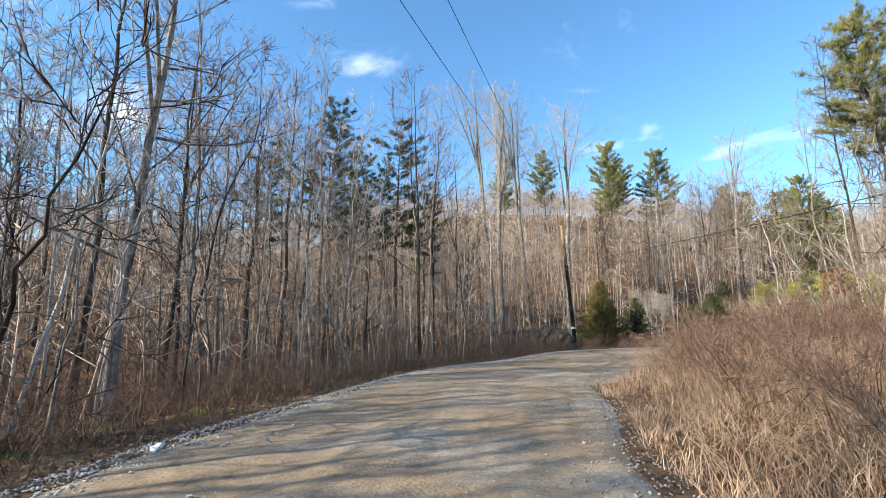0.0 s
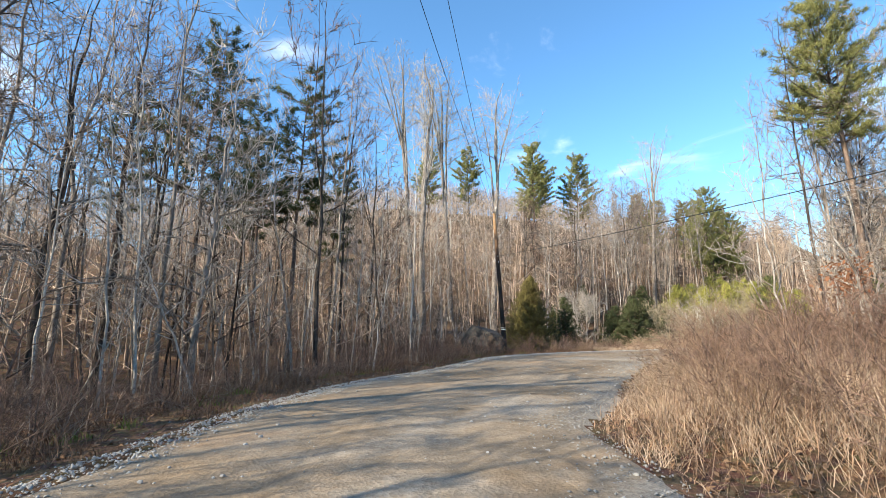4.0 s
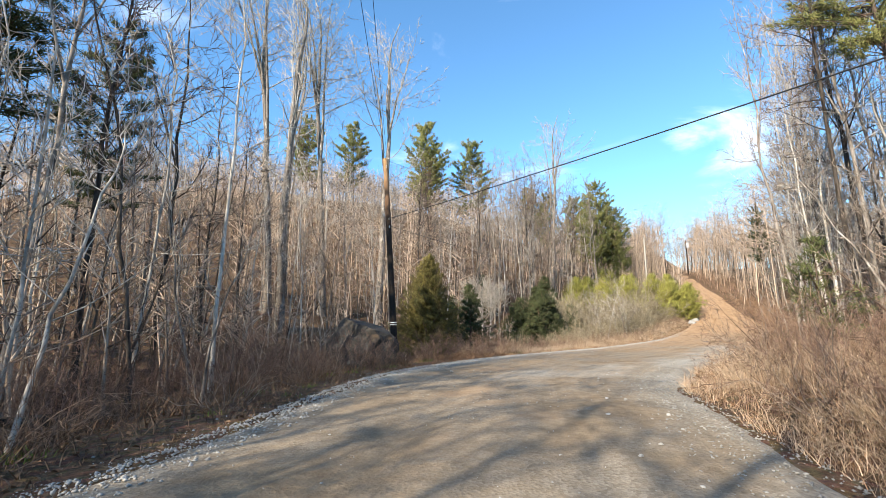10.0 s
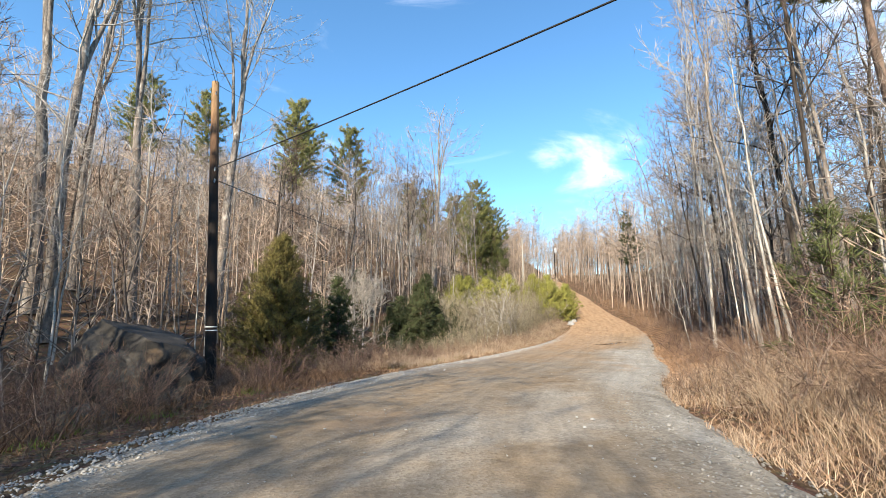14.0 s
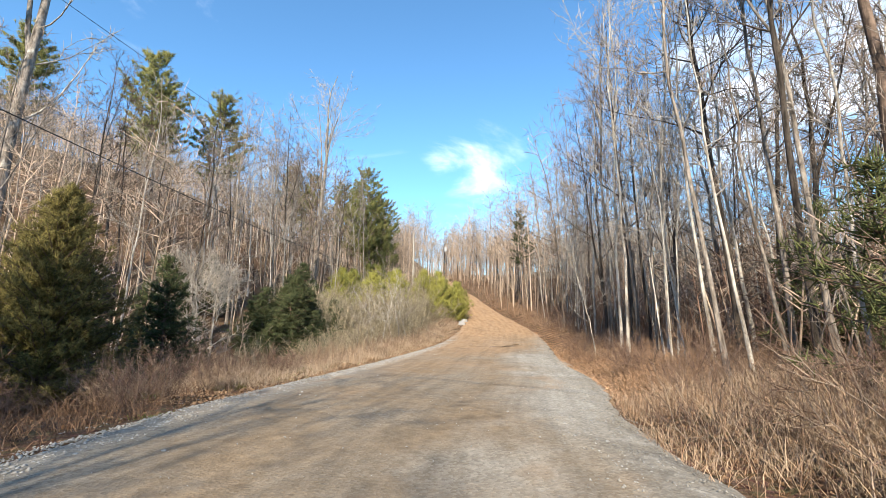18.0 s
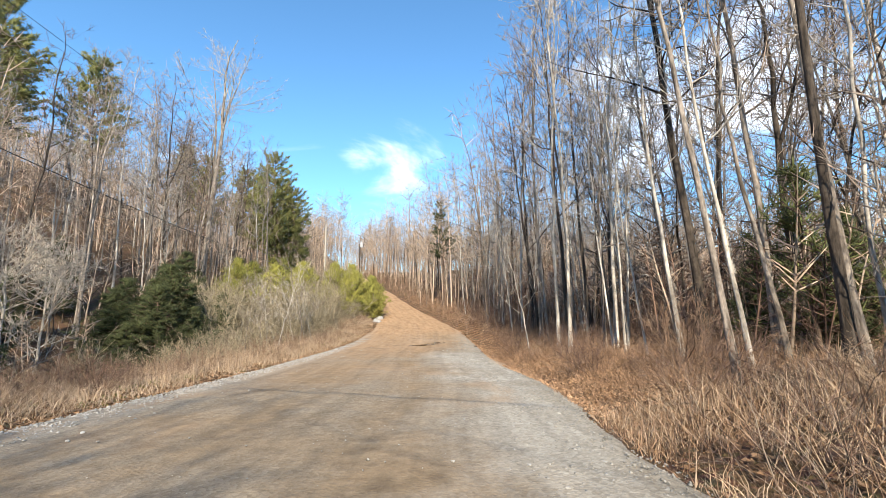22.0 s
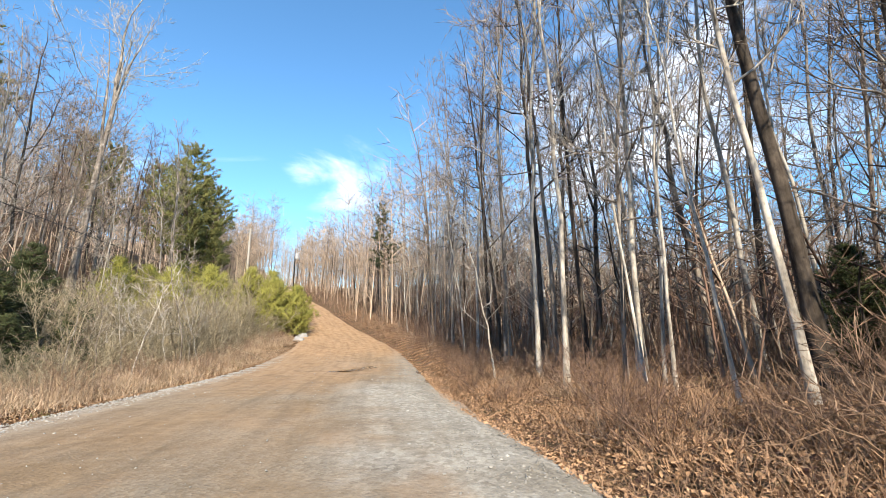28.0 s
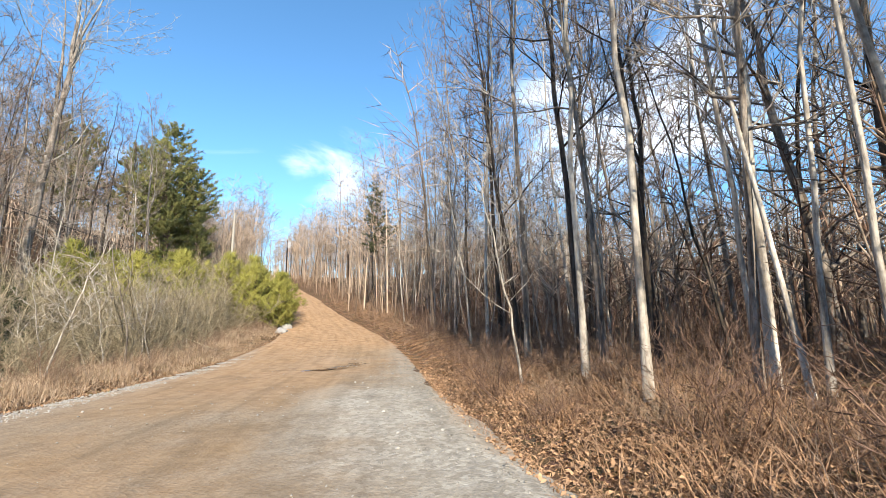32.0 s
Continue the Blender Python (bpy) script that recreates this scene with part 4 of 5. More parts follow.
for x, y in scatter(110, (-30, 4, -8, 20), lambda x, y, e, s: (s > 0) & (e > 1.2) & (e < 5) & (np.hypot(x + 28.4, y - 16.3) > 1.7), 0.8, 63):
    plant(random.choice(T_BRUSH), x, y, random.uniform(0.5, 1.1))
for x, y, s in ((-37.5, 37.0, 1.0), (-39.0, 41.0, 1.15), (-41.0, 44.0, 1.2), (-38.4, 46.0, 0.9), (-36.8, 43.6, 0.75), (-42.5, 47.5, 1.3), (-37.4, 40.0, 1.4), (-36.0, 37.6, 1.1)):
    plant(T_HEM, x, y, 0.9 * s, squash=1.35)
for x, y in scatter(26, (-37, -29, 31, 46), lambda x, y, e, s: (s > 0) & (e > 3.2) & (e < 7), 0.9, 65):
    plant(random.choice(T_BRUSH + T_SHRUB), x, y, random.uniform(0.7, 1.1))

# ---- the joined rest of the woods ----
def far_template(seed, tall, limbs, twigs, r0):
    rng = np.random.default_rng(seed)
    out = Tubes()
    t = np.linspace(0, 1, 5)
    sway = np.cumsum(rng.normal(0, 0.02 * tall, (5, 2)), 0) * t[:, None]
    axis = np.column_stack([sway, tall * t])
    out.tube(axis, r0 * (1 - 0.9 * t), 4)
    a, b, r = [], [], []
    for i in range(limbs):
        s = rng.uniform(0.3, 0.95)
        p = np.array([np.interp(s, t, axis[:, j]) for j in range(3)])
        ang = rng.uniform(0, 6.28)
        d = unit(np.array([np.cos(ang), np.sin(ang), rng.uniform(0.15, 1.4)]))
        long = tall * 0.24 * (1.15 - s) * rng.uniform(0.6, 1.3) + 0.4
        tip = p + d * long
        a.append(p), b.append(tip), r.append(0.026)
        for j in range(twigs):
            q = rng.uniform(0.25, 0.95)
            p2 = p + d * long * q
            a.append(p2), r.append(0.016)
            b.append(p2 + unit(d + rng.normal(0, 0.55, 3)) * long * rng.uniform(0.4, 0.8))
    out.spikes(a, b, r)
    return np.vstack(out.v), np.vstack(out.f)


def far_woods(name, label, places, templates, material, lo, hi, seed, tilt=0.04):
    rng = np.random.default_rng(seed)
    p = np.array(places)
    z = height(p[:, 0], p[:, 1]) - 0.1
    vs, fs, n = [], [], 0
    for i, (x, y) in enumerate(p):
        v, f = templates[i % len(templates)]
        ang, s = rng.uniform(0, 6.28), rng.uniform(lo, hi)
        c, d = np.cos(ang) * s, np.sin(ang) * s
        w = np.column_stack([v[:, 0] * c - v[:, 1] * d, v[:, 0] * d + v[:, 1] * c, v[:, 2] * s])
        w[:, :2] += w[:, 2:] * rng.normal(0, tilt, 2)
        vs.append(w + (x, y, z[i]))
        fs.append(f + n)
        n += len(v)
    tagged(new(name, mesh(name, np.vstack(vs), np.vstack(fs), material)), label, "woods", kind="stuff")


def bramble_template(seed):
    wood, fine = shrub(seed, 1.5, 16, 1.8, 6, 6, 0.0095, 0.34)
    return np.vstack([*wood.v, *fine.v]), np.vstack([*wood.f, *(f + wood.n for f in fine.f)])


BRAMBLE = [bramble_template(360 + i) for i in range(4)]
far_woods("bramble_bank_left", "tangled red-brown bramble on the shaded falling bank", scatter(170, (-32, 6, -14, 14), lambda x, y, e, s: (s > 0) & (e > 2.3) & (e < 11) & ~glade(x, y, e), 0.85, 64), BRAMBLE, M_TWIG_RED, 0.8, 1.5, 16, 0.05)
far_woods("bramble_glade", "tangled bramble round the pole and cedar", scatter(60, (-44, -24, 6, 26), lambda x, y, e, s: (s > 0) & (e > 5.5) & (e < 12) & (np.hypot(x + 28.4, y - 16.3) > 2.6), 1.0, 53), BRAMBLE, M_TWIG_RED, 0.6, 1.1, 17, 0.05)
far_woods("bramble_wood_edge", "tangled bramble along the sunny wood's edge", scatter(80, (-24, -6, 27, 64), lambda x, y, e, s: (s < 0) & (e > 2.8) & (e < 8), 0.9, 57), BRAMBLE, M_TWIG_RED, 0.9, 1.5, 18, 0.05)
MID = [far_template(300 + i, 14, 28, 4, 0.07) for i in range(6)]
HILL = [far_template(310 + i, 12, 24, 3, 0.055) for i in range(6)]
FAR = [far_template(320 + i, 14, 20, 2, 0.085) for i in range(5)]
BUSHY = [far_template(340 + i, 5, 14, 1, 0.05) for i in range(4)]
LEFT_OPEN = lambda x, y, e, s: ~open_south(x, y) & (s > 0) & (e > 8 + 7 * ((y > 33) & (y < 78))) & ~glade(x, y, e)
far_woods("woods_hollow", "bare grey-brown trees in the hollow below the hill", scatter(399, (-90, 6, -42, 110), lambda x, y, e, s: LEFT_OPEN(x, y, e, s) & (e < 34), 2.2, 8), MID, M_TWIG_FAR_LIT, 0.5, 0.95, 1)
far_woods("woods_hillside", "dense bare grey-brown woods on the hillside", scatter(1700, (-140, 6, -60, 150), lambda x, y, e, s: LEFT_OPEN(x, y, e, s) & (e > 30) & (e < 90), 1.6, 80), HILL, M_TWIG_FAR_LIT, 0.55, 0.9, 15)
# darker M_TWIG than the hillside's tone: the wood's inner shade put into colour
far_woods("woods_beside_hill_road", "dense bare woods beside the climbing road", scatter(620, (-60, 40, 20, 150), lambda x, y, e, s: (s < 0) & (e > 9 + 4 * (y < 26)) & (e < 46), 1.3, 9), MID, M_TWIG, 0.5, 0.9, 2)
far_woods("woods_roadside_climb", "bare young trees lining the climbing clay road", scatter(380, (-80, -10, 50, 165), lambda x, y, e, s: ((s < 0) & (e > 2.0) & (e < 9)) | ((s > 0) & (y > 82) & (e > 1.8) & (e < 14)), 1.1, 10), MID, M_TWIG_FAR_LIT, 0.75, 1.2, 3)
far_woods("woods_far_ridge", "distant bare woods on the ridge", scatter(2400, (-230, 100, -90, 220), lambda x, y, e, s: ~open_south(x, y) & (e > 60) & (e < 170), 2.0, 11), FAR, M_TWIG_FAR_LIT, 0.55, 0.85, 4)
far_woods("woods_understorey", "thin bare saplings under the trees", scatter(1000, (-60, 6, -22, 90), lambda x, y, e, s: ~open_south(x, y) & (e > 4.5 + 3 * ((s < 0) & (y < 26))) & (e < 28) & ~glade(x, y, e) & ~((s > 0) & (y > 33) & (y < 75) & (e < 14)), 0.8, 12), BUSHY, M_TWIG_FAR_LIT, 0.5, 1.2, 5, 0.1)

far_woods("woods_crest", "bare woods closing the hill road's crest", scatter(520, (-120, -10, 100, 215), lambda x, y, e, s: (e > 1.5) & (e < 40), 1.6, 14), FAR, M_TWIG_FAR_LIT, 0.6, 0.95, 6)
far_woods("thicket_crest", "low bare undergrowth along the hill road", scatter(520, (-90, -20, 60, 190), lambda x, y, e, s: (e > 1.0) & (e < 12), 1.0, 17), BUSHY, M_TWIG_FAR_LIT, 0.5, 1.0, 9)
far_woods("woods_gap", "bare woods closing the view beside the climb", scatter(399, (-50, 40, 56, 150), lambda x, y, e, s: (s < 0) & (e > 6) & (e < 40), 1.5, 75), MID, M_TWIG_FAR_LIT, 0.4, 0.75, 14)
far_woods("thicket_bank", "low leafless brush along the climbing road's bank", scatter(900, (-56, -16, 46, 125), lambda x, y, e, s: (s < 0) & (e > 0.4) & (e < 4.5), 0.4, 73), BUSHY, M_WEED, 0.16, 0.42, 12, 0.3)
far_woods("thicket_interior", "dim brown undergrowth deep in the wood", scatter(800, (-26, 22, 24, 80), lambda x, y, e, s: (s < 0) & (e > 6) & (e < 30), 0.7, 74), BUSHY, M_TWIG_RED, 0.5, 1.0, 13, 0.15)
far_woods("thicket_left", "tangled leafless undergrowth at the foot of the trees", scatter(399, (-36, 6, -14, 16), lambda x, y, e, s: (s > 0) & (e > 3) & (e < 13) & ~glade(x, y, e), 0.6, 15), BUSHY, M_TWIG_RED, 0.3, 0.8, 7, 0.2)
far_woods("thicket_right", "tangled leafless undergrowth at the wood's edge", scatter(399, (-24, 2, 22, 62), lambda x, y, e, s: (s < 0) & (e > 3.2) & (e < 14), 0.6, 16), BUSHY, M_TWIG_RED, 0.3, 0.8, 8, 0.2)
far_woods("thicket_edge", "red-brown leafless tangle behind the grassy bank", scatter(399, (-24, 2, 22, 66), lambda x, y, e, s: (s < 0) & (e > 2.6) & (e < 10), 0.5, 58), BUSHY, M_TWIG_RED, 0.25, 0.6, 11, 0.25)
far_woods("thicket_glade", "thin leafless undergrowth behind the boulder and pole", scatter(170, (-42, -24, 10, 36), lambda x, y, e, s: (s > 0) & (e > 6) & (e < 11) & (np.hypot(x + 34.6, y - 24.4) > 4.5) & (np.hypot(x + 30.3, y - 19.1) > 2.5), 0.7, 19), BUSHY, M_TWIG_FAR_LIT, 0.35, 0.9, 10, 0.12)

# ---- grass, leaves and stones ----
def blades(name, label, places, material, tall, lean, width, seed):
    """Curved grass blades of two joints each."""
    rng = np.random.default_rng(seed)
    p = np.asarray(places)
    n = len(p)
    z = height(p[:, 0], p[:, 1]) - 0.03
    h = rng.uniform(*tall, n) * rng.uniform(0.6, 1.0, n) * np.clip(0.35 + 0.3 * beside(p[:, 0], p[:, 1])[1], 0.3, 1.0)
    ang = rng.uniform(0, 6.28, n)
    turn = rng.uniform(0, 6.28, n)
    d = np.stack([np.cos(ang), np.sin(ang), 0 * ang], 1)
    w = np.stack([np.cos(turn), np.sin(turn), 0 * ang], 1) * (width * rng.uniform(0.6, 1.3, n))[:, None]
    out = (rng.uniform(*lean, n) * h)[:, None]
    base = np.column_stack([p, z])
    mid = base + d * out * 0.35 + np.stack([0 * h, 0 * h, h * 0.58], 1)
    tip = base + d * out + np.stack([0 * h, 0 * h, h * (1 - 0.12 * rng.uniform(0, 2, n))], 1)
    v = np.stack([base - w, base + w, mid - 0.75 * w, mid + 0.75 * w, tip], 1).reshape(-1, 3)
    i = 5 * np.arange(n)[:, None]
    f = np.vstack([i + [0, 1, 3], i + [0, 3, 2], i + [2, 3, 4]])
    tagged(new(name, mesh(name, v, f, material)), label, "grass", kind="stuff")


def spread(count, box, keep, seed, clump=0.0, per=1):
    """Random places, in clumps of per round each centre."""
    rng = np.random.default_rng(seed)
    out = []
    have = 0
    while have < count:
        x, y = rng.uniform(box[0], box[1], 40000), rng.uniform(box[2], box[3], 40000)
        _, e, s = beside(x, y)
        ok = keep(x, y, e, s, rng.uniform(0, 1, len(x)))
        c = np.stack([x[ok], y[ok]], 1)
        if per > 1:
            c = np.repeat(c, per, 0) + rng.normal(0, clump, (len(c) * per, 2))
        out.append(c)
        have += len(c)
    pts = np.vstack(out)[:count]
    _, e, _ = beside(pts[:, 0], pts[:, 1])
    return pts[e > 0.15]


def fade(e, a, b):
    return np.clip((b - e) / (b - a), 0, 1)


R_BANK = lambda x, y, e, s, u: (s < 0) & (e > 0.12) & (e < 9) & (u < fade(e, 3, 9) * (0.25 + 0.75 * (np.sin(x * 1.3 + 0.8 * y) * np.sin(y * 1.1 - 0.6 * x) > -0.15))) & (y > 1)
R_UP = lambda x, y, e, s, u: (s < 0) & (e > 0.25) & (e < 4) & (u < fade(e, 1.3, 4))
L_BANK = lambda x, y, e, s, u: (s > 0) & (e > 0.45) & (e < 6) & (np.hypot(x + 28.2, y - 16.2) > 1.5) & (u < fade(e, 1.0, 4.5) * (0.3 + 0.7 * (np.sin(x * 1.7 + y) * np.sin(y * 1.5 - x) > 0)))
L_UP = lambda x, y, e, s, u: (s > 0) & (e > 0.5) & (e < 4.5) & (u < fade(e, 2, 4.5) * (0.3 + 0.7 * (np.sin(x * 1.9 + y) * np.sin(y * 1.4) > -0.1)))
blades("grass_gold_bank", "tall golden dry broom grass on the road bank", spread(46000, (-22, 6, 2, 26), R_BANK, 21, 0.12, 14), M_GRASS_GOLD, (0.25, 0.95), (0.2, 1.9), 0.0042, 1)
blades("grass_brown_bank", "matted brown dead grass on the road bank", spread(34000, (-22, 6, 2, 40), R_BANK, 22, 0.2, 8), M_GRASS_BROWN, (0.2, 0.7), (0.3, 1.9), 0.0050, 2)
blades("grass_bank_upper", "dry tawny grass along the wood's edge", spread(46000, (-34, -10, 24, 76), R_UP, 23, 0.14, 10), M_GRASS_BROWN, (0.12, 0.5), (0.5, 2.2), 0.0045, 3)
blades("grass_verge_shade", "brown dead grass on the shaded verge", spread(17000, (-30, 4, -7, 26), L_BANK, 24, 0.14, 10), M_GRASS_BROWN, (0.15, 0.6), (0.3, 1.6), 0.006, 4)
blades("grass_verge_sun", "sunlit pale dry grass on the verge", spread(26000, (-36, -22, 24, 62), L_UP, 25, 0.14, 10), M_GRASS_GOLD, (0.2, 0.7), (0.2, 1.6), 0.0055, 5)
blades("weed_stalks_bank", "tall thin straw and red-brown weed stalks", spread(8000, (-22, 6, 2, 25), R_BANK, 27, 0.25, 5), M_WEED, (0.7, 1.6), (0.05, 0.6), 0.004, 12)
blades("straw_stalks_verge", "tall pale straw stalks on the sunny verge", spread(5000, (-34, -22, 28, 62), L_UP, 28, 0.2, 8), M_GRASS_GOLD, (0.5, 1.4), (0.05, 0.4), 0.004, 13)
blades("grass_green_tufts", "low green tufts in the verge", spread(5000, (-34, 4, -7, 50), lambda x, y, e, s, u: (s > 0) & (e > 0.4) & (e < 2.4), 26, 0.12, 60), M_GRASS_GREEN, (0.1, 0.3), (0.2, 1.0), 0.006, 6)


def litter(name, label, places, material, size, seed):
    """Curled fallen leaves, each a bent four-cornered blade."""
    rng = np.random.default_rng(seed)
    p = np.asarray(places)
    n = len(p)
    base = np.column_stack([p, height(p[:, 0], p[:, 1]) + rng.uniform(0.0, 0.05, n)])
    a = unit(np.column_stack([rng.normal(0, 1, (n, 2)), rng.normal(0, 0.35, n)]))
    b = unit(np.cross(a, unit(np.column_stack([rng.normal(0, 0.3, (n, 2)), np.ones(n)]))))
    s = rng.uniform(*size, n)[:, None]
    up = np.array([0, 0, 1.0]) * s * rng.uniform(0.1, 0.5, (n, 1))
    v = np.stack([base - a * s, base + b * s * 0.6 + up, base + a * s, base - b * s * 0.6 + up], 1).reshape(-1, 3)
    i = 4 * np.arange(n)[:, None]
    tagged(new(name, mesh(name, v, np.vstack([i + [0, 1, 2], i + [0, 2, 3]]), material)), label, "leaves", kind="stuff")


litter("leaf_litter_right", "curled brown and orange fallen leaves on the verge", spread(24000, (-26, -4, 4, 60), lambda x, y, e, s, u: (s < 0) & (e > 0.3) & (e < 7) & (u < fade(e, 1, 7)), 31), M_LEAF, (0.02, 0.05), 7)
litter("leaf_litter_carpet", "thick carpet of tan and orange fallen leaves by the wood", spread(34000, (-24, -13, 26, 58), lambda x, y, e, s, u: (s < 0) & (e > 0.2) & (e < 4) & (u < fade(e, 1.6, 4)), 34), M_LEAF_PALE, (0.018, 0.042), 19)
litter("leaf_litter_left", "brown fallen leaves along the shaded verge", spread(15000, (-36, 4, -8, 60), lambda x, y, e, s, u: (s > 0) & (e > 0.3) & (e < 8) & (u < fade(e, 1, 8)), 32), M_LEAF, (0.02, 0.05), 8)
litter("leaf_litter_strip", "rust-brown fallen leaves drifted along the sunny road edge", spread(14000, (-34, -18, 22, 60), lambda x, y, e, s, u: (s > 0) & (e > 0.25) & (e < 2.0) & (u < fade(e, 0.9, 2.0)), 33), M_LEAF, (0.02, 0.05), 18)


def stones(name, label, places, material, size, seed, lift=0.0):
    """Broken stones: squashed, skewed six-cornered lumps."""
    rng = np.random.default_rng(seed)
    p = np.asarray(places)
    n = len(p)
    c = np.column_stack([p, road_top(p[:, 0], p[:, 1]) + lift])
    corner = np.array([(1, 0, 0), (0, 1, 0), (-1, 0, 0), (0, -1, 0), (0, 0, 1), (0, 0, -1.0)])
    s = rng.uniform(*size, n)[:, None, None] * rng.uniform(0.6, 1.3, (n, 1, 1))
    v = corner[None] * rng.uniform(0.55, 1.25, (n, 6, 1)) + rng.normal(0, 0.22, (n, 6, 3))
    ang = rng.uniform(0, 6.28, n)
    co, si = np.cos(ang)[:, None], np.sin(ang)[:, None]
    v = np.stack([v[..., 0] * co - v[..., 1] * si, v[..., 0] * si + v[..., 1] * co, v[..., 2] * 0.7], -1) * s + c[:, None]
    i = 6 * np.arange(n)[:, None]
    tri = [(0, 1, 4), (1, 2, 4), (2, 3, 4), (3, 0, 4), (1, 0, 5), (2, 1, 5), (3, 2, 5), (0, 3, 5)]
    tagged(new(name, mesh(name, v.reshape(-1, 3), np.vstack([i + t for t in tri]), material)), label, "gravel", kind="stuff")


def road_top(x, y):
    """The height of what lies uppermost, road or ground, at places."""
    near, e, _ = beside(x, y)
    lat = np.clip((e + LINE[near, 3]) / LINE[near, 3], 0, 1.08)
    road = LINE[near, 2] + 0.05 * (1 - lat**2)
    return np.where(e < 0.1, road, height(x, y))


def spread_road(count, box, keep, seed):
    rng = np.random.default_rng(seed)
    out, have = [], 0
    while have < count:
        x, y = rng.uniform(box[0], box[1], 40000), rng.uniform(box[2], box[3], 40000)
        _, e, s = beside(x, y)
        ok = keep(x, y, e, s, rng.uniform(0, 1, len(x)))
        out.append(np.stack([x[ok], y[ok]], 1))
        have += ok.sum()
    return np.vstack(out)[:count]


stones("gravel_left", "loose grey crushed stone along the road's edge", spread_road(24000, (-29, 6, -7, 46), lambda x, y, e, s, u: (s > 0) & (e > -0.8) & (e < 0.8) & (u < fade(np.abs(e - 0.05), 0.3, 0.8)), 41), M_STONE, (0.009, 0.026), 9)
stones("gravel_right", "loose grey crushed stone along the inner edge", spread_road(9000, (-27, 6, 1, 46), lambda x, y, e, s, u: (s < 0) & (e > -1.2) & (e < 0.45) & (u < fade(np.abs(e + 0.2), 0.1, 1.0)), 42), M_STONE, (0.008, 0.022), 10)
stones("gravel_patch", "scattered pale stones lying on the road", spread_road(1800, (-28, 6, -7, 52), lambda x, y, e, s, u: (e < -0.6) & (u < 0.25 + 0.75 * (np.sin(x * 1.1) * np.sin(y * 0.8 + 1) > 0.35)), 43), M_STONE, (0.006, 0.016), 11)

# ---- evergreens ----
plant(T_RPINE, -13.8, 26.4, 1.0)
plant(T_HEM, -13.0, 29.6, 0.75)
plant(T_HEM, -13.2, 33.0, 0.6, squash=1.4)
plant(T_SPINE, -15.8, 22.9, 1.0)
plant(T_SPINE, -13.9, 29.4, 1.25)
for x, y, s in ((-38.0, 30.5, 0.8), (-41.5, 33.0, 1.0), (-44.0, 37.5, 0.9), (-40.5, 39.5, 0.7), (-46.5, 42, 1.1)):
    plant(T_HEM, x, y, s)
for x, y in scatter(30, (-48, -30, 46, 76), lambda x, y, e, s: (s > 0) & (e > 7.5) & (e < 15) & (y > 54), 1.6, 51):
    plant(random.choice(T_YPINE), x, y, random.uniform(0.7, 1.25))
for x, y, s in ((-31.6, 57.0, 0.75), (-32.2, 58.6, 0.9), (-33.4, 57.4, 1.0), (-33.0, 61.0, 0.9), (-34.6, 60.0, 1.15), (-36.0, 59.0, 1.25), (-38.4, 57.6, 1.35), (-33.6, 63.4, 0.9), (-40.0, 55.6, 1.3), (-42.0, 53.0, 1.2), (-35.4, 62.4, 1.1)):
    plant(random.choice(T_YPINE), x, y, s)
for x, y, s in ((-35.2, 38.6, 0.6), (-36.4, 40.6, 0.75), (-38.0, 42.6, 0.85), (-36.4, 36.4, 0.6), (-39.6, 44.6, 0.9), (-39.5, 39.5, 1.0)):
    plant(T_HEM, x, y, s, squash=1.5)
for x, y, s in ((-53.0, 78.0, 0.88), (-51.0, 81.0, 0.7), (-54.5, 84.0, 0.74), (-57.0, 80.5, 0.7), (-61.0, 84.0, 0.75), (-64.0, 79.0, 0.7), (-51.5, 76.5, 0.5), (-49.6, 79.0, 0.42)):
    plant(random.choice(T_WPINE), x, y, s, squash=0.92)
plant(T_LPINE[0], -26.6, 66.5, 0.72)
for x, y, s in ((-84, 66, 0.8), (-92, 52, 0.85), (-88, 40, 0.8), (-72, 84, 0.7)):
    plant(random.choice(T_WPINE), x, y, s)
for x, y, s in ((-36.5, -4.0, 0.95), (-38.5, 3.0, 0.9), (-33.5, 8.0, 0.85)):
    plant(random.choice(T_LPINE), x, y, s)


# ---- poles and cables ----
def shaft(tall, r0, r1, lean=(0, 0)):
    out = Tubes()
    t = np.linspace(0, 1, 9)
    out.tube(np.column_stack([lean[0] * t, lean[1] * t, tall * t]), r0 + (r1 - r0) * t, 12)
    out.tube([(lean[0], lean[1], tall - 0.01), (lean[0], lean[1], tall + 0.02)], [r1, 0.0], 12)
    return out


def utility_pole(x, y, tall, r0, r1, material, label, lean=(0, 0), foot=None):
    ob = thing("utility_pole", x, y, zat(x, y) - 0.15 if foot is None else foot, label, "pole", "utility poles")
    part("shaft", shaft(tall, r0, r1, lean).mesh("shaft", material, True), ob)
    return ob


def ring(z, r, high, material, parent, name, label, at=(0, 0)):
    out = Tubes()
    out.tube([(*at, z), (*at, z + high)], [r, r], 12)
    return part(name, out.mesh(name, material, True), parent, label)


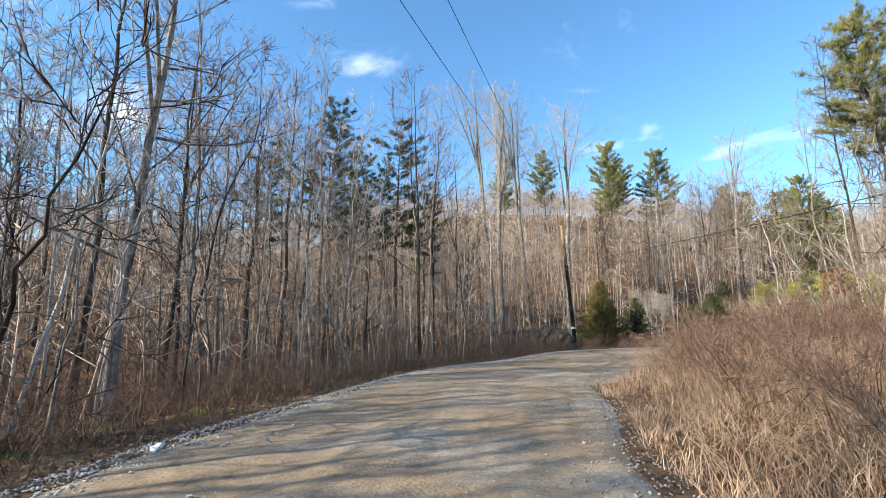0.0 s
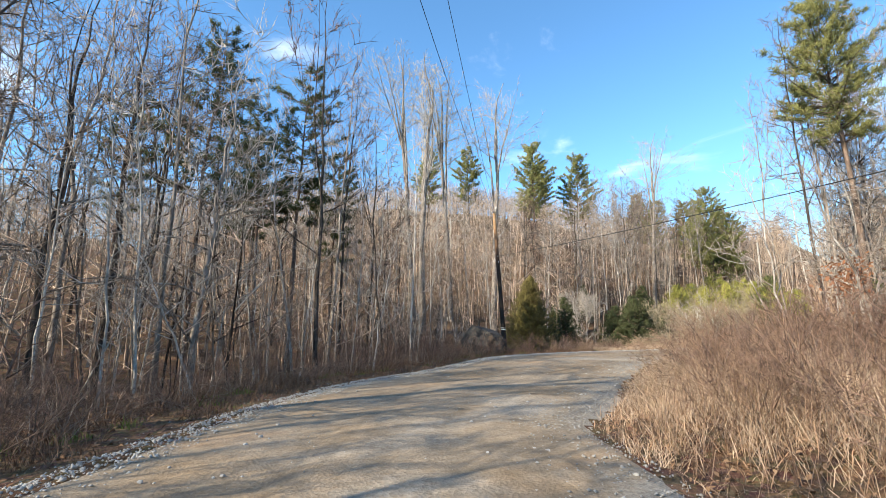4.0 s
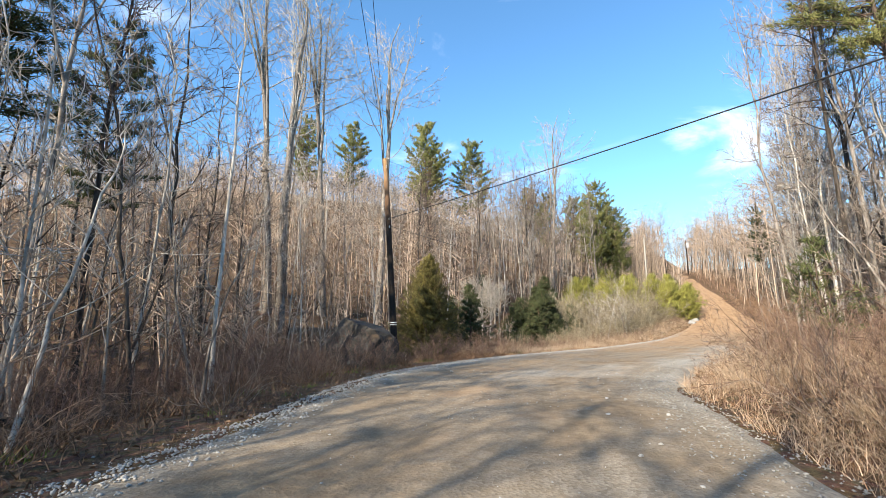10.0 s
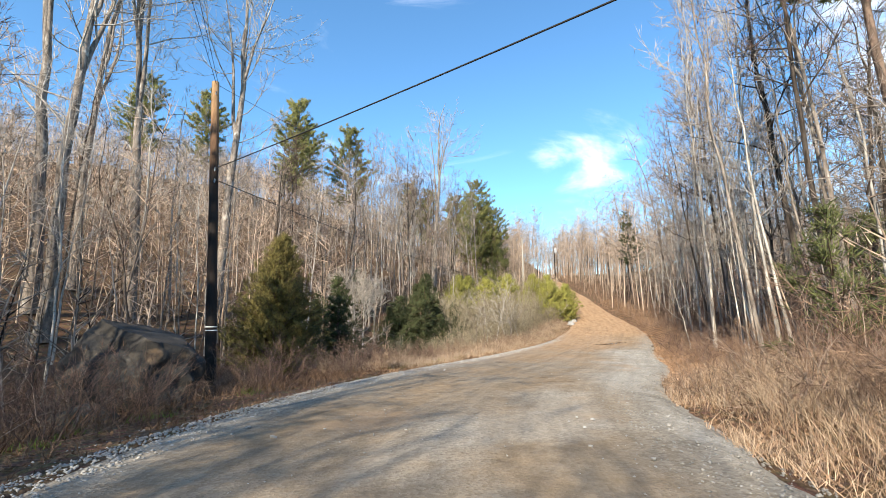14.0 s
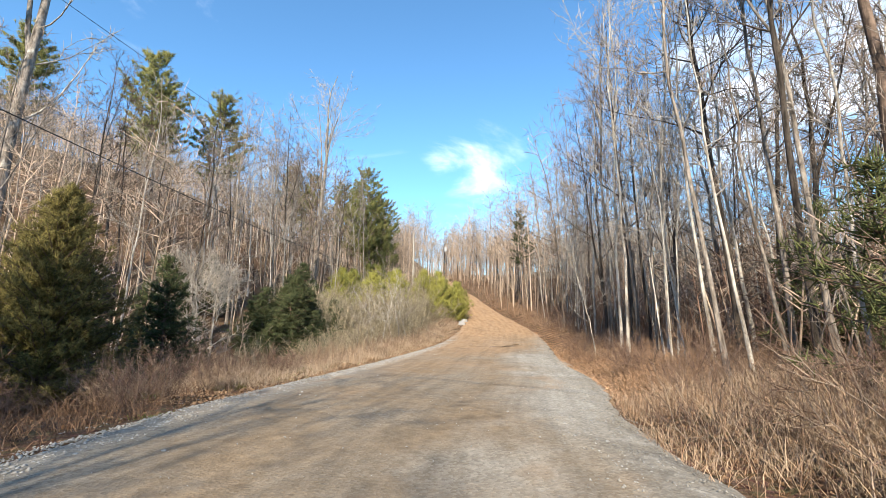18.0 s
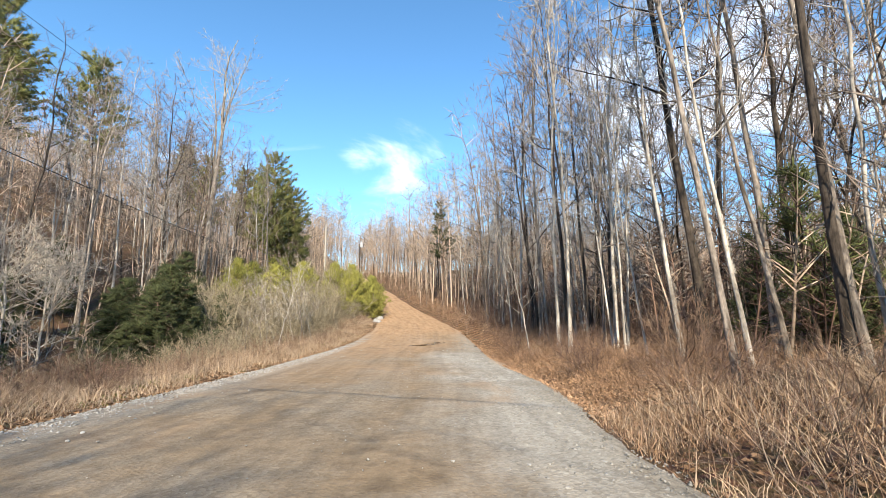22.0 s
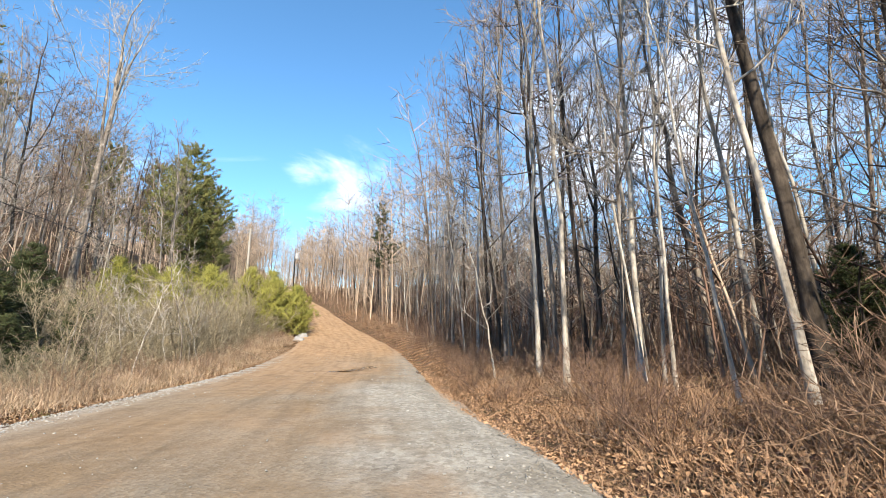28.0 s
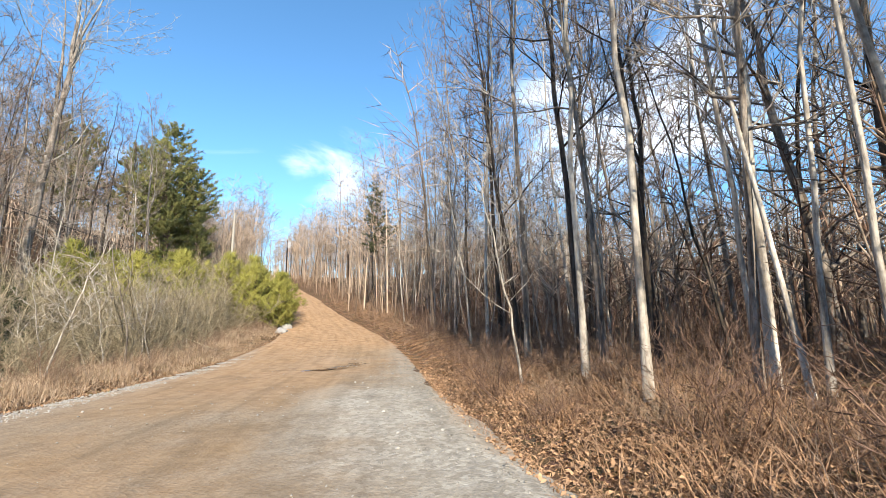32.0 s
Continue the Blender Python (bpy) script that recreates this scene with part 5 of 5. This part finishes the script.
POLE = utility_pole(-30.13, 19.07, 10.5, 0.16, 0.115, M_POLE, "dark creosoted wooden utility pole with an orange-brown weathered top", (-1.51, 0.22), -1.43)
ring(2.3, 0.162, 0.03, M_WHITE, POLE, "tag_band", "thin white tag band", (-0.33, 0.05))
ring(2.2, 0.162, 0.03, M_WHITE, POLE, "tag_band", "thin white tag band", (-0.316, 0.046))
for z in (7.25, 6.85, 10.0):
    out = Tubes()
    out.tube([(-0.144 * z, 0.021 * z, z), (-0.144 * z + 0.24, 0.021 * z - 0.1, z + 0.03)], [0.03, 0.02], 6)
    clamp = part("clamp", out.mesh("clamp", M_METAL, True), POLE, "dull metal cable clamp")
    out = Tubes()
    out.tube([(-0.144 * z + 0.17, 0.021 * z - 0.07, z - 0.05), (-0.144 * z + 0.17, 0.021 * z - 0.07, z + 0.09)], [0.012, 0.012], 6)
    part("bolt", out.mesh("bolt", M_METAL, True), clamp)
utility_pole(-43.75, 75.4, 13.75 - zat(-43.75, 75.4), 0.15, 0.12, M_POLE_GREY, "pale weathered utility pole in the hillside thicket")
TPOLE = utility_pole(-52.6, 117.0, 18.9 - zat(-52.6, 117.0) + 0.6, 0.15, 0.12, M_POLE, "far utility pole carrying a grey transformer")
can = Tubes()
tz = 18.4 - zat(-52.6, 117.0)
can.tube([(0.42, -0.2, tz - 0.7), (0.42, -0.2, tz - 0.62), (0.42, -0.2, tz + 0.35), (0.42, -0.2, tz + 0.42)], [0.28, 0.33, 0.33, 0.2], 12)
part("transformer", can.mesh("transformer", M_METAL, True), TPOLE, "grey cylindrical transformer")


def cable(a, b, sag, r, label):
    s = np.linspace(0, 1, 40)[:, None]
    a, b = np.array(a), np.array(b)
    pts = a + (b - a) * s - np.array([0, 0, 1.0]) * 4 * sag * s * (1 - s)
    out = Tubes()
    out.tube(pts, np.full(40, r), 5)
    tagged(new("cable", out.mesh("cable", M_WIRE, True)), label, "cable", "overhead cables")


cable((-31.0, 19.15, 5.85), (3.15, 14.04, 4.81), 0.3, 0.016, "thick black service cable crossing above the road")
cable((-30.95, 19.2, 5.47), (-43.75, 75.3, 7.0), 1.0, 0.014, "black cable sagging from pole to pole")
cable((-31.6, 19.3, 9.0), (10, -11.69, 7.64), 0.8, 0.008, "thin bare power line high over the road")
cable((-31.58, 19.35, 9.05), (10, -10.72, 9.28), 0.8, 0.008, "thin bare power line high over the road")
cable((-31.6, 19.35, 9.0), (-43.75, 75.4, 13.6), 0.6, 0.008, "thin bare power line running uphill")
cable((-43.75, 75.4, 13.6), (-52.6, 117.0, 18.7), 0.6, 0.008, "thin bare power line running uphill")


# ---- boulder, log and small things ----
def lump(name, seed, size, rough, material, cuts=3):
    bm = bmesh.new()
    bmesh.ops.create_icosphere(bm, subdivisions=cuts, radius=1.0)
    off = Vector((seed * 3.1, seed * 1.7, 0))
    for v in bm.verts:
        n = v.co.normalized()
        d = 1 + rough * noise.noise(n * 1.3 + off) + rough * 0.4 * noise.noise(n * 3.5 + off) + rough * 0.07 * noise.noise(n * 9.0 + off)
        c = n * d
        c.z = min(c.z, 0.8 - 0.32 * c.x)
        v.co = Vector((c.x * size[0], c.y * size[1], c.z * size[2]))
    me = bpy.data.meshes.new(name)
    bm.to_mesh(me)
    bm.free()
    me.materials.append(material)
    return me


def boulder(x, y, size, turn, seed, label, material=None, cuts=4, z=None):
    ob = thing("boulder", x, y, zat(x, y) - 0.1 if z is None else z, label, "rock", data=lump("boulder", seed, size, 0.38, material or M_ROCK, cuts))
    ob.rotation_euler = (0, 0, radians(turn))
    return ob


boulder(-28.4, 16.3, (1.3, 0.85, 1.3), 30, 3, "large angular grey and rust-brown boulder by the pole", cuts=6, z=-0.18)
boulder(-26.9, 15.0, (0.5, 0.4, 0.4), 10, 7, "small grey rock in front of the boulder", cuts=3)
M_PALE_ROCK = plain("pale_rock", (0.18, 0.175, 0.165), (0.34, 0.33, 0.32), island=False)
boulder(-30.9, 56.0, (0.45, 0.6, 0.45), 15, 9, "pale grey rock at the clay road's edge", M_PALE_ROCK, 3)
boulder(-31.2, 57.3, (0.4, 0.5, 0.55), 60, 11, "pale grey rock at the clay road's edge", M_PALE_ROCK, 3)
log = Tubes()
log.tube([(-2.2, -0.2, 0.25), (-1.0, 0.0, 0.3), (0.4, 0.05, 0.33), (1.6, 0.25, 0.3), (2.4, 0.2, 0.2)], [0.05, 0.09, 0.1, 0.12, 0.1], 9)
log.tube([(0.4, 0.05, 0.36), (0.7, -0.3, 0.6), (0.8, -0.5, 0.95)], [0.05, 0.03, 0.01], 5)
ob = thing("fallen_log", -24.3, 6.3, zat(-24.3, 6.3) + 0.05, "dark fallen log lying in the shaded brush", "log", data=log.mesh("fallen_log", M_BARK_DARK, True))
ob.rotation_euler = (0, 0, radians(65))
ob = thing("litter", -6.3, -1.72, zat(-6.3, -1.72) + 0.05, "crumpled white scrap lying on the gravel edge", "litter", data=lump("litter", 5, (0.13, 0.06, 0.05), 0.4, M_WHITE, 2))


def leafy(ob, seed, count, box, material, label, size=0.06):
    """Dead leaves still hanging on a small tree, as one part."""
    rng = np.random.default_rng(seed)
    c = rng.normal(0, 1, (count, 3)) * box[1] + box[0]
    a, b = unit(rng.normal(0, 1, (count, 3))), unit(rng.normal(0, 1, (count, 3)))
    s = rng.uniform(0.6, 1.3, (count, 1)) * size
    v = np.stack([c - a * s, c + b * s * 0.7, c + a * s, c - b * s * 0.7], 1).reshape(-1, 3)
    i = 4 * np.arange(count)[:, None]
    me = mesh("leaves", v, np.vstack([i + [0, 1, 2], i + [0, 2, 3]]), material)
    return tagged(part("leaf_mass", me, ob, label), kind="stuff")


oak = plant(T_SAP[0], -11.0, 17.4, 0.5)
tagged(oak, "small oak sapling still holding orange dead leaves", "tree")
leafy(oak, 3, 420, (np.array([0, 0, 4.6]), np.array([0.55, 0.55, 0.6])), M_LEAF_ORANGE, "clinging orange-brown dead leaves", 0.11)
beech = plant(T_SAP[3], -12.4, -2.6, 0.75)
tagged(beech, "young beech with a few tan dead leaves", "tree")
leafy(beech, 4, 160, (np.array([0, 0, 3.6]), np.array([1.1, 1.1, 0.9])), M_LEAF, "sparse tan dead leaves", 0.07)


def water_material():
    k = Nodes("muddy_water", 0.08, 0.5)
    return k.color(k.ramp(k.noise(2.0, 3), (0.3, (0.12, 0.08, 0.05)), (0.7, (0.22, 0.16, 0.10)))).m


def puddle(x, y, a, b, turn, seed):
    rng = np.random.default_rng(seed)
    n = 28
    ang = np.arange(n) * 2 * np.pi / n
    r = 1 + 0.25 * np.sin(ang * 2 + seed) + 0.15 * np.sin(ang * 5 + 2 * seed)
    p = np.column_stack([x + a * r * np.cos(ang) * np.cos(turn) - b * r * np.sin(ang) * np.sin(turn), y + a * r * np.cos(ang) * np.sin(turn) + b * r * np.sin(ang) * np.cos(turn)])
    rim = np.column_stack([p, road_top(p[:, 0], p[:, 1]) + 0.004])
    z = float(road_top(np.array([x]), np.array([y]))[0]) + 0.012
    v = np.vstack([rim, [(x, y, z)]])
    f = [(i, (i + 1) % n, n) for i in range(n)]
    tagged(new("puddle", mesh("puddle", v, f, M_WATER, True)), "shallow muddy puddle in the road", "puddle", "road puddles")


M_WATER = water_material()
puddle(-24.0, 43.4, 0.9, 0.35, 1.2, 1)
puddle(-24.7, 42.2, 0.6, 0.25, 0.9, 2)

# ---- larger loose stones on the road ----
STONE_MESHES = [lump("stone", 20 + i, (0.024, 0.019, 0.015), 0.5, M_STONE, 1) for i in range(4)]
rng = np.random.default_rng(77)
for x, y in spread_road(230, (-27, 2, -4, 44), lambda x, y, e, s, u: (e > -1.7) & (e < -0.1), 78):
    st = part("stone", STONE_MESHES[int(rng.integers(4))], ROAD_OB)
    st.location = (x, y, float(road_top(np.array([x]), np.array([y]))[0]) + 0.008)
    st.rotation_euler = (0, 0, float(rng.uniform(0, 6.28)))
    st.scale = [float(rng.uniform(0.6, 1.5))] * 3
retire(*TEMPLATES)
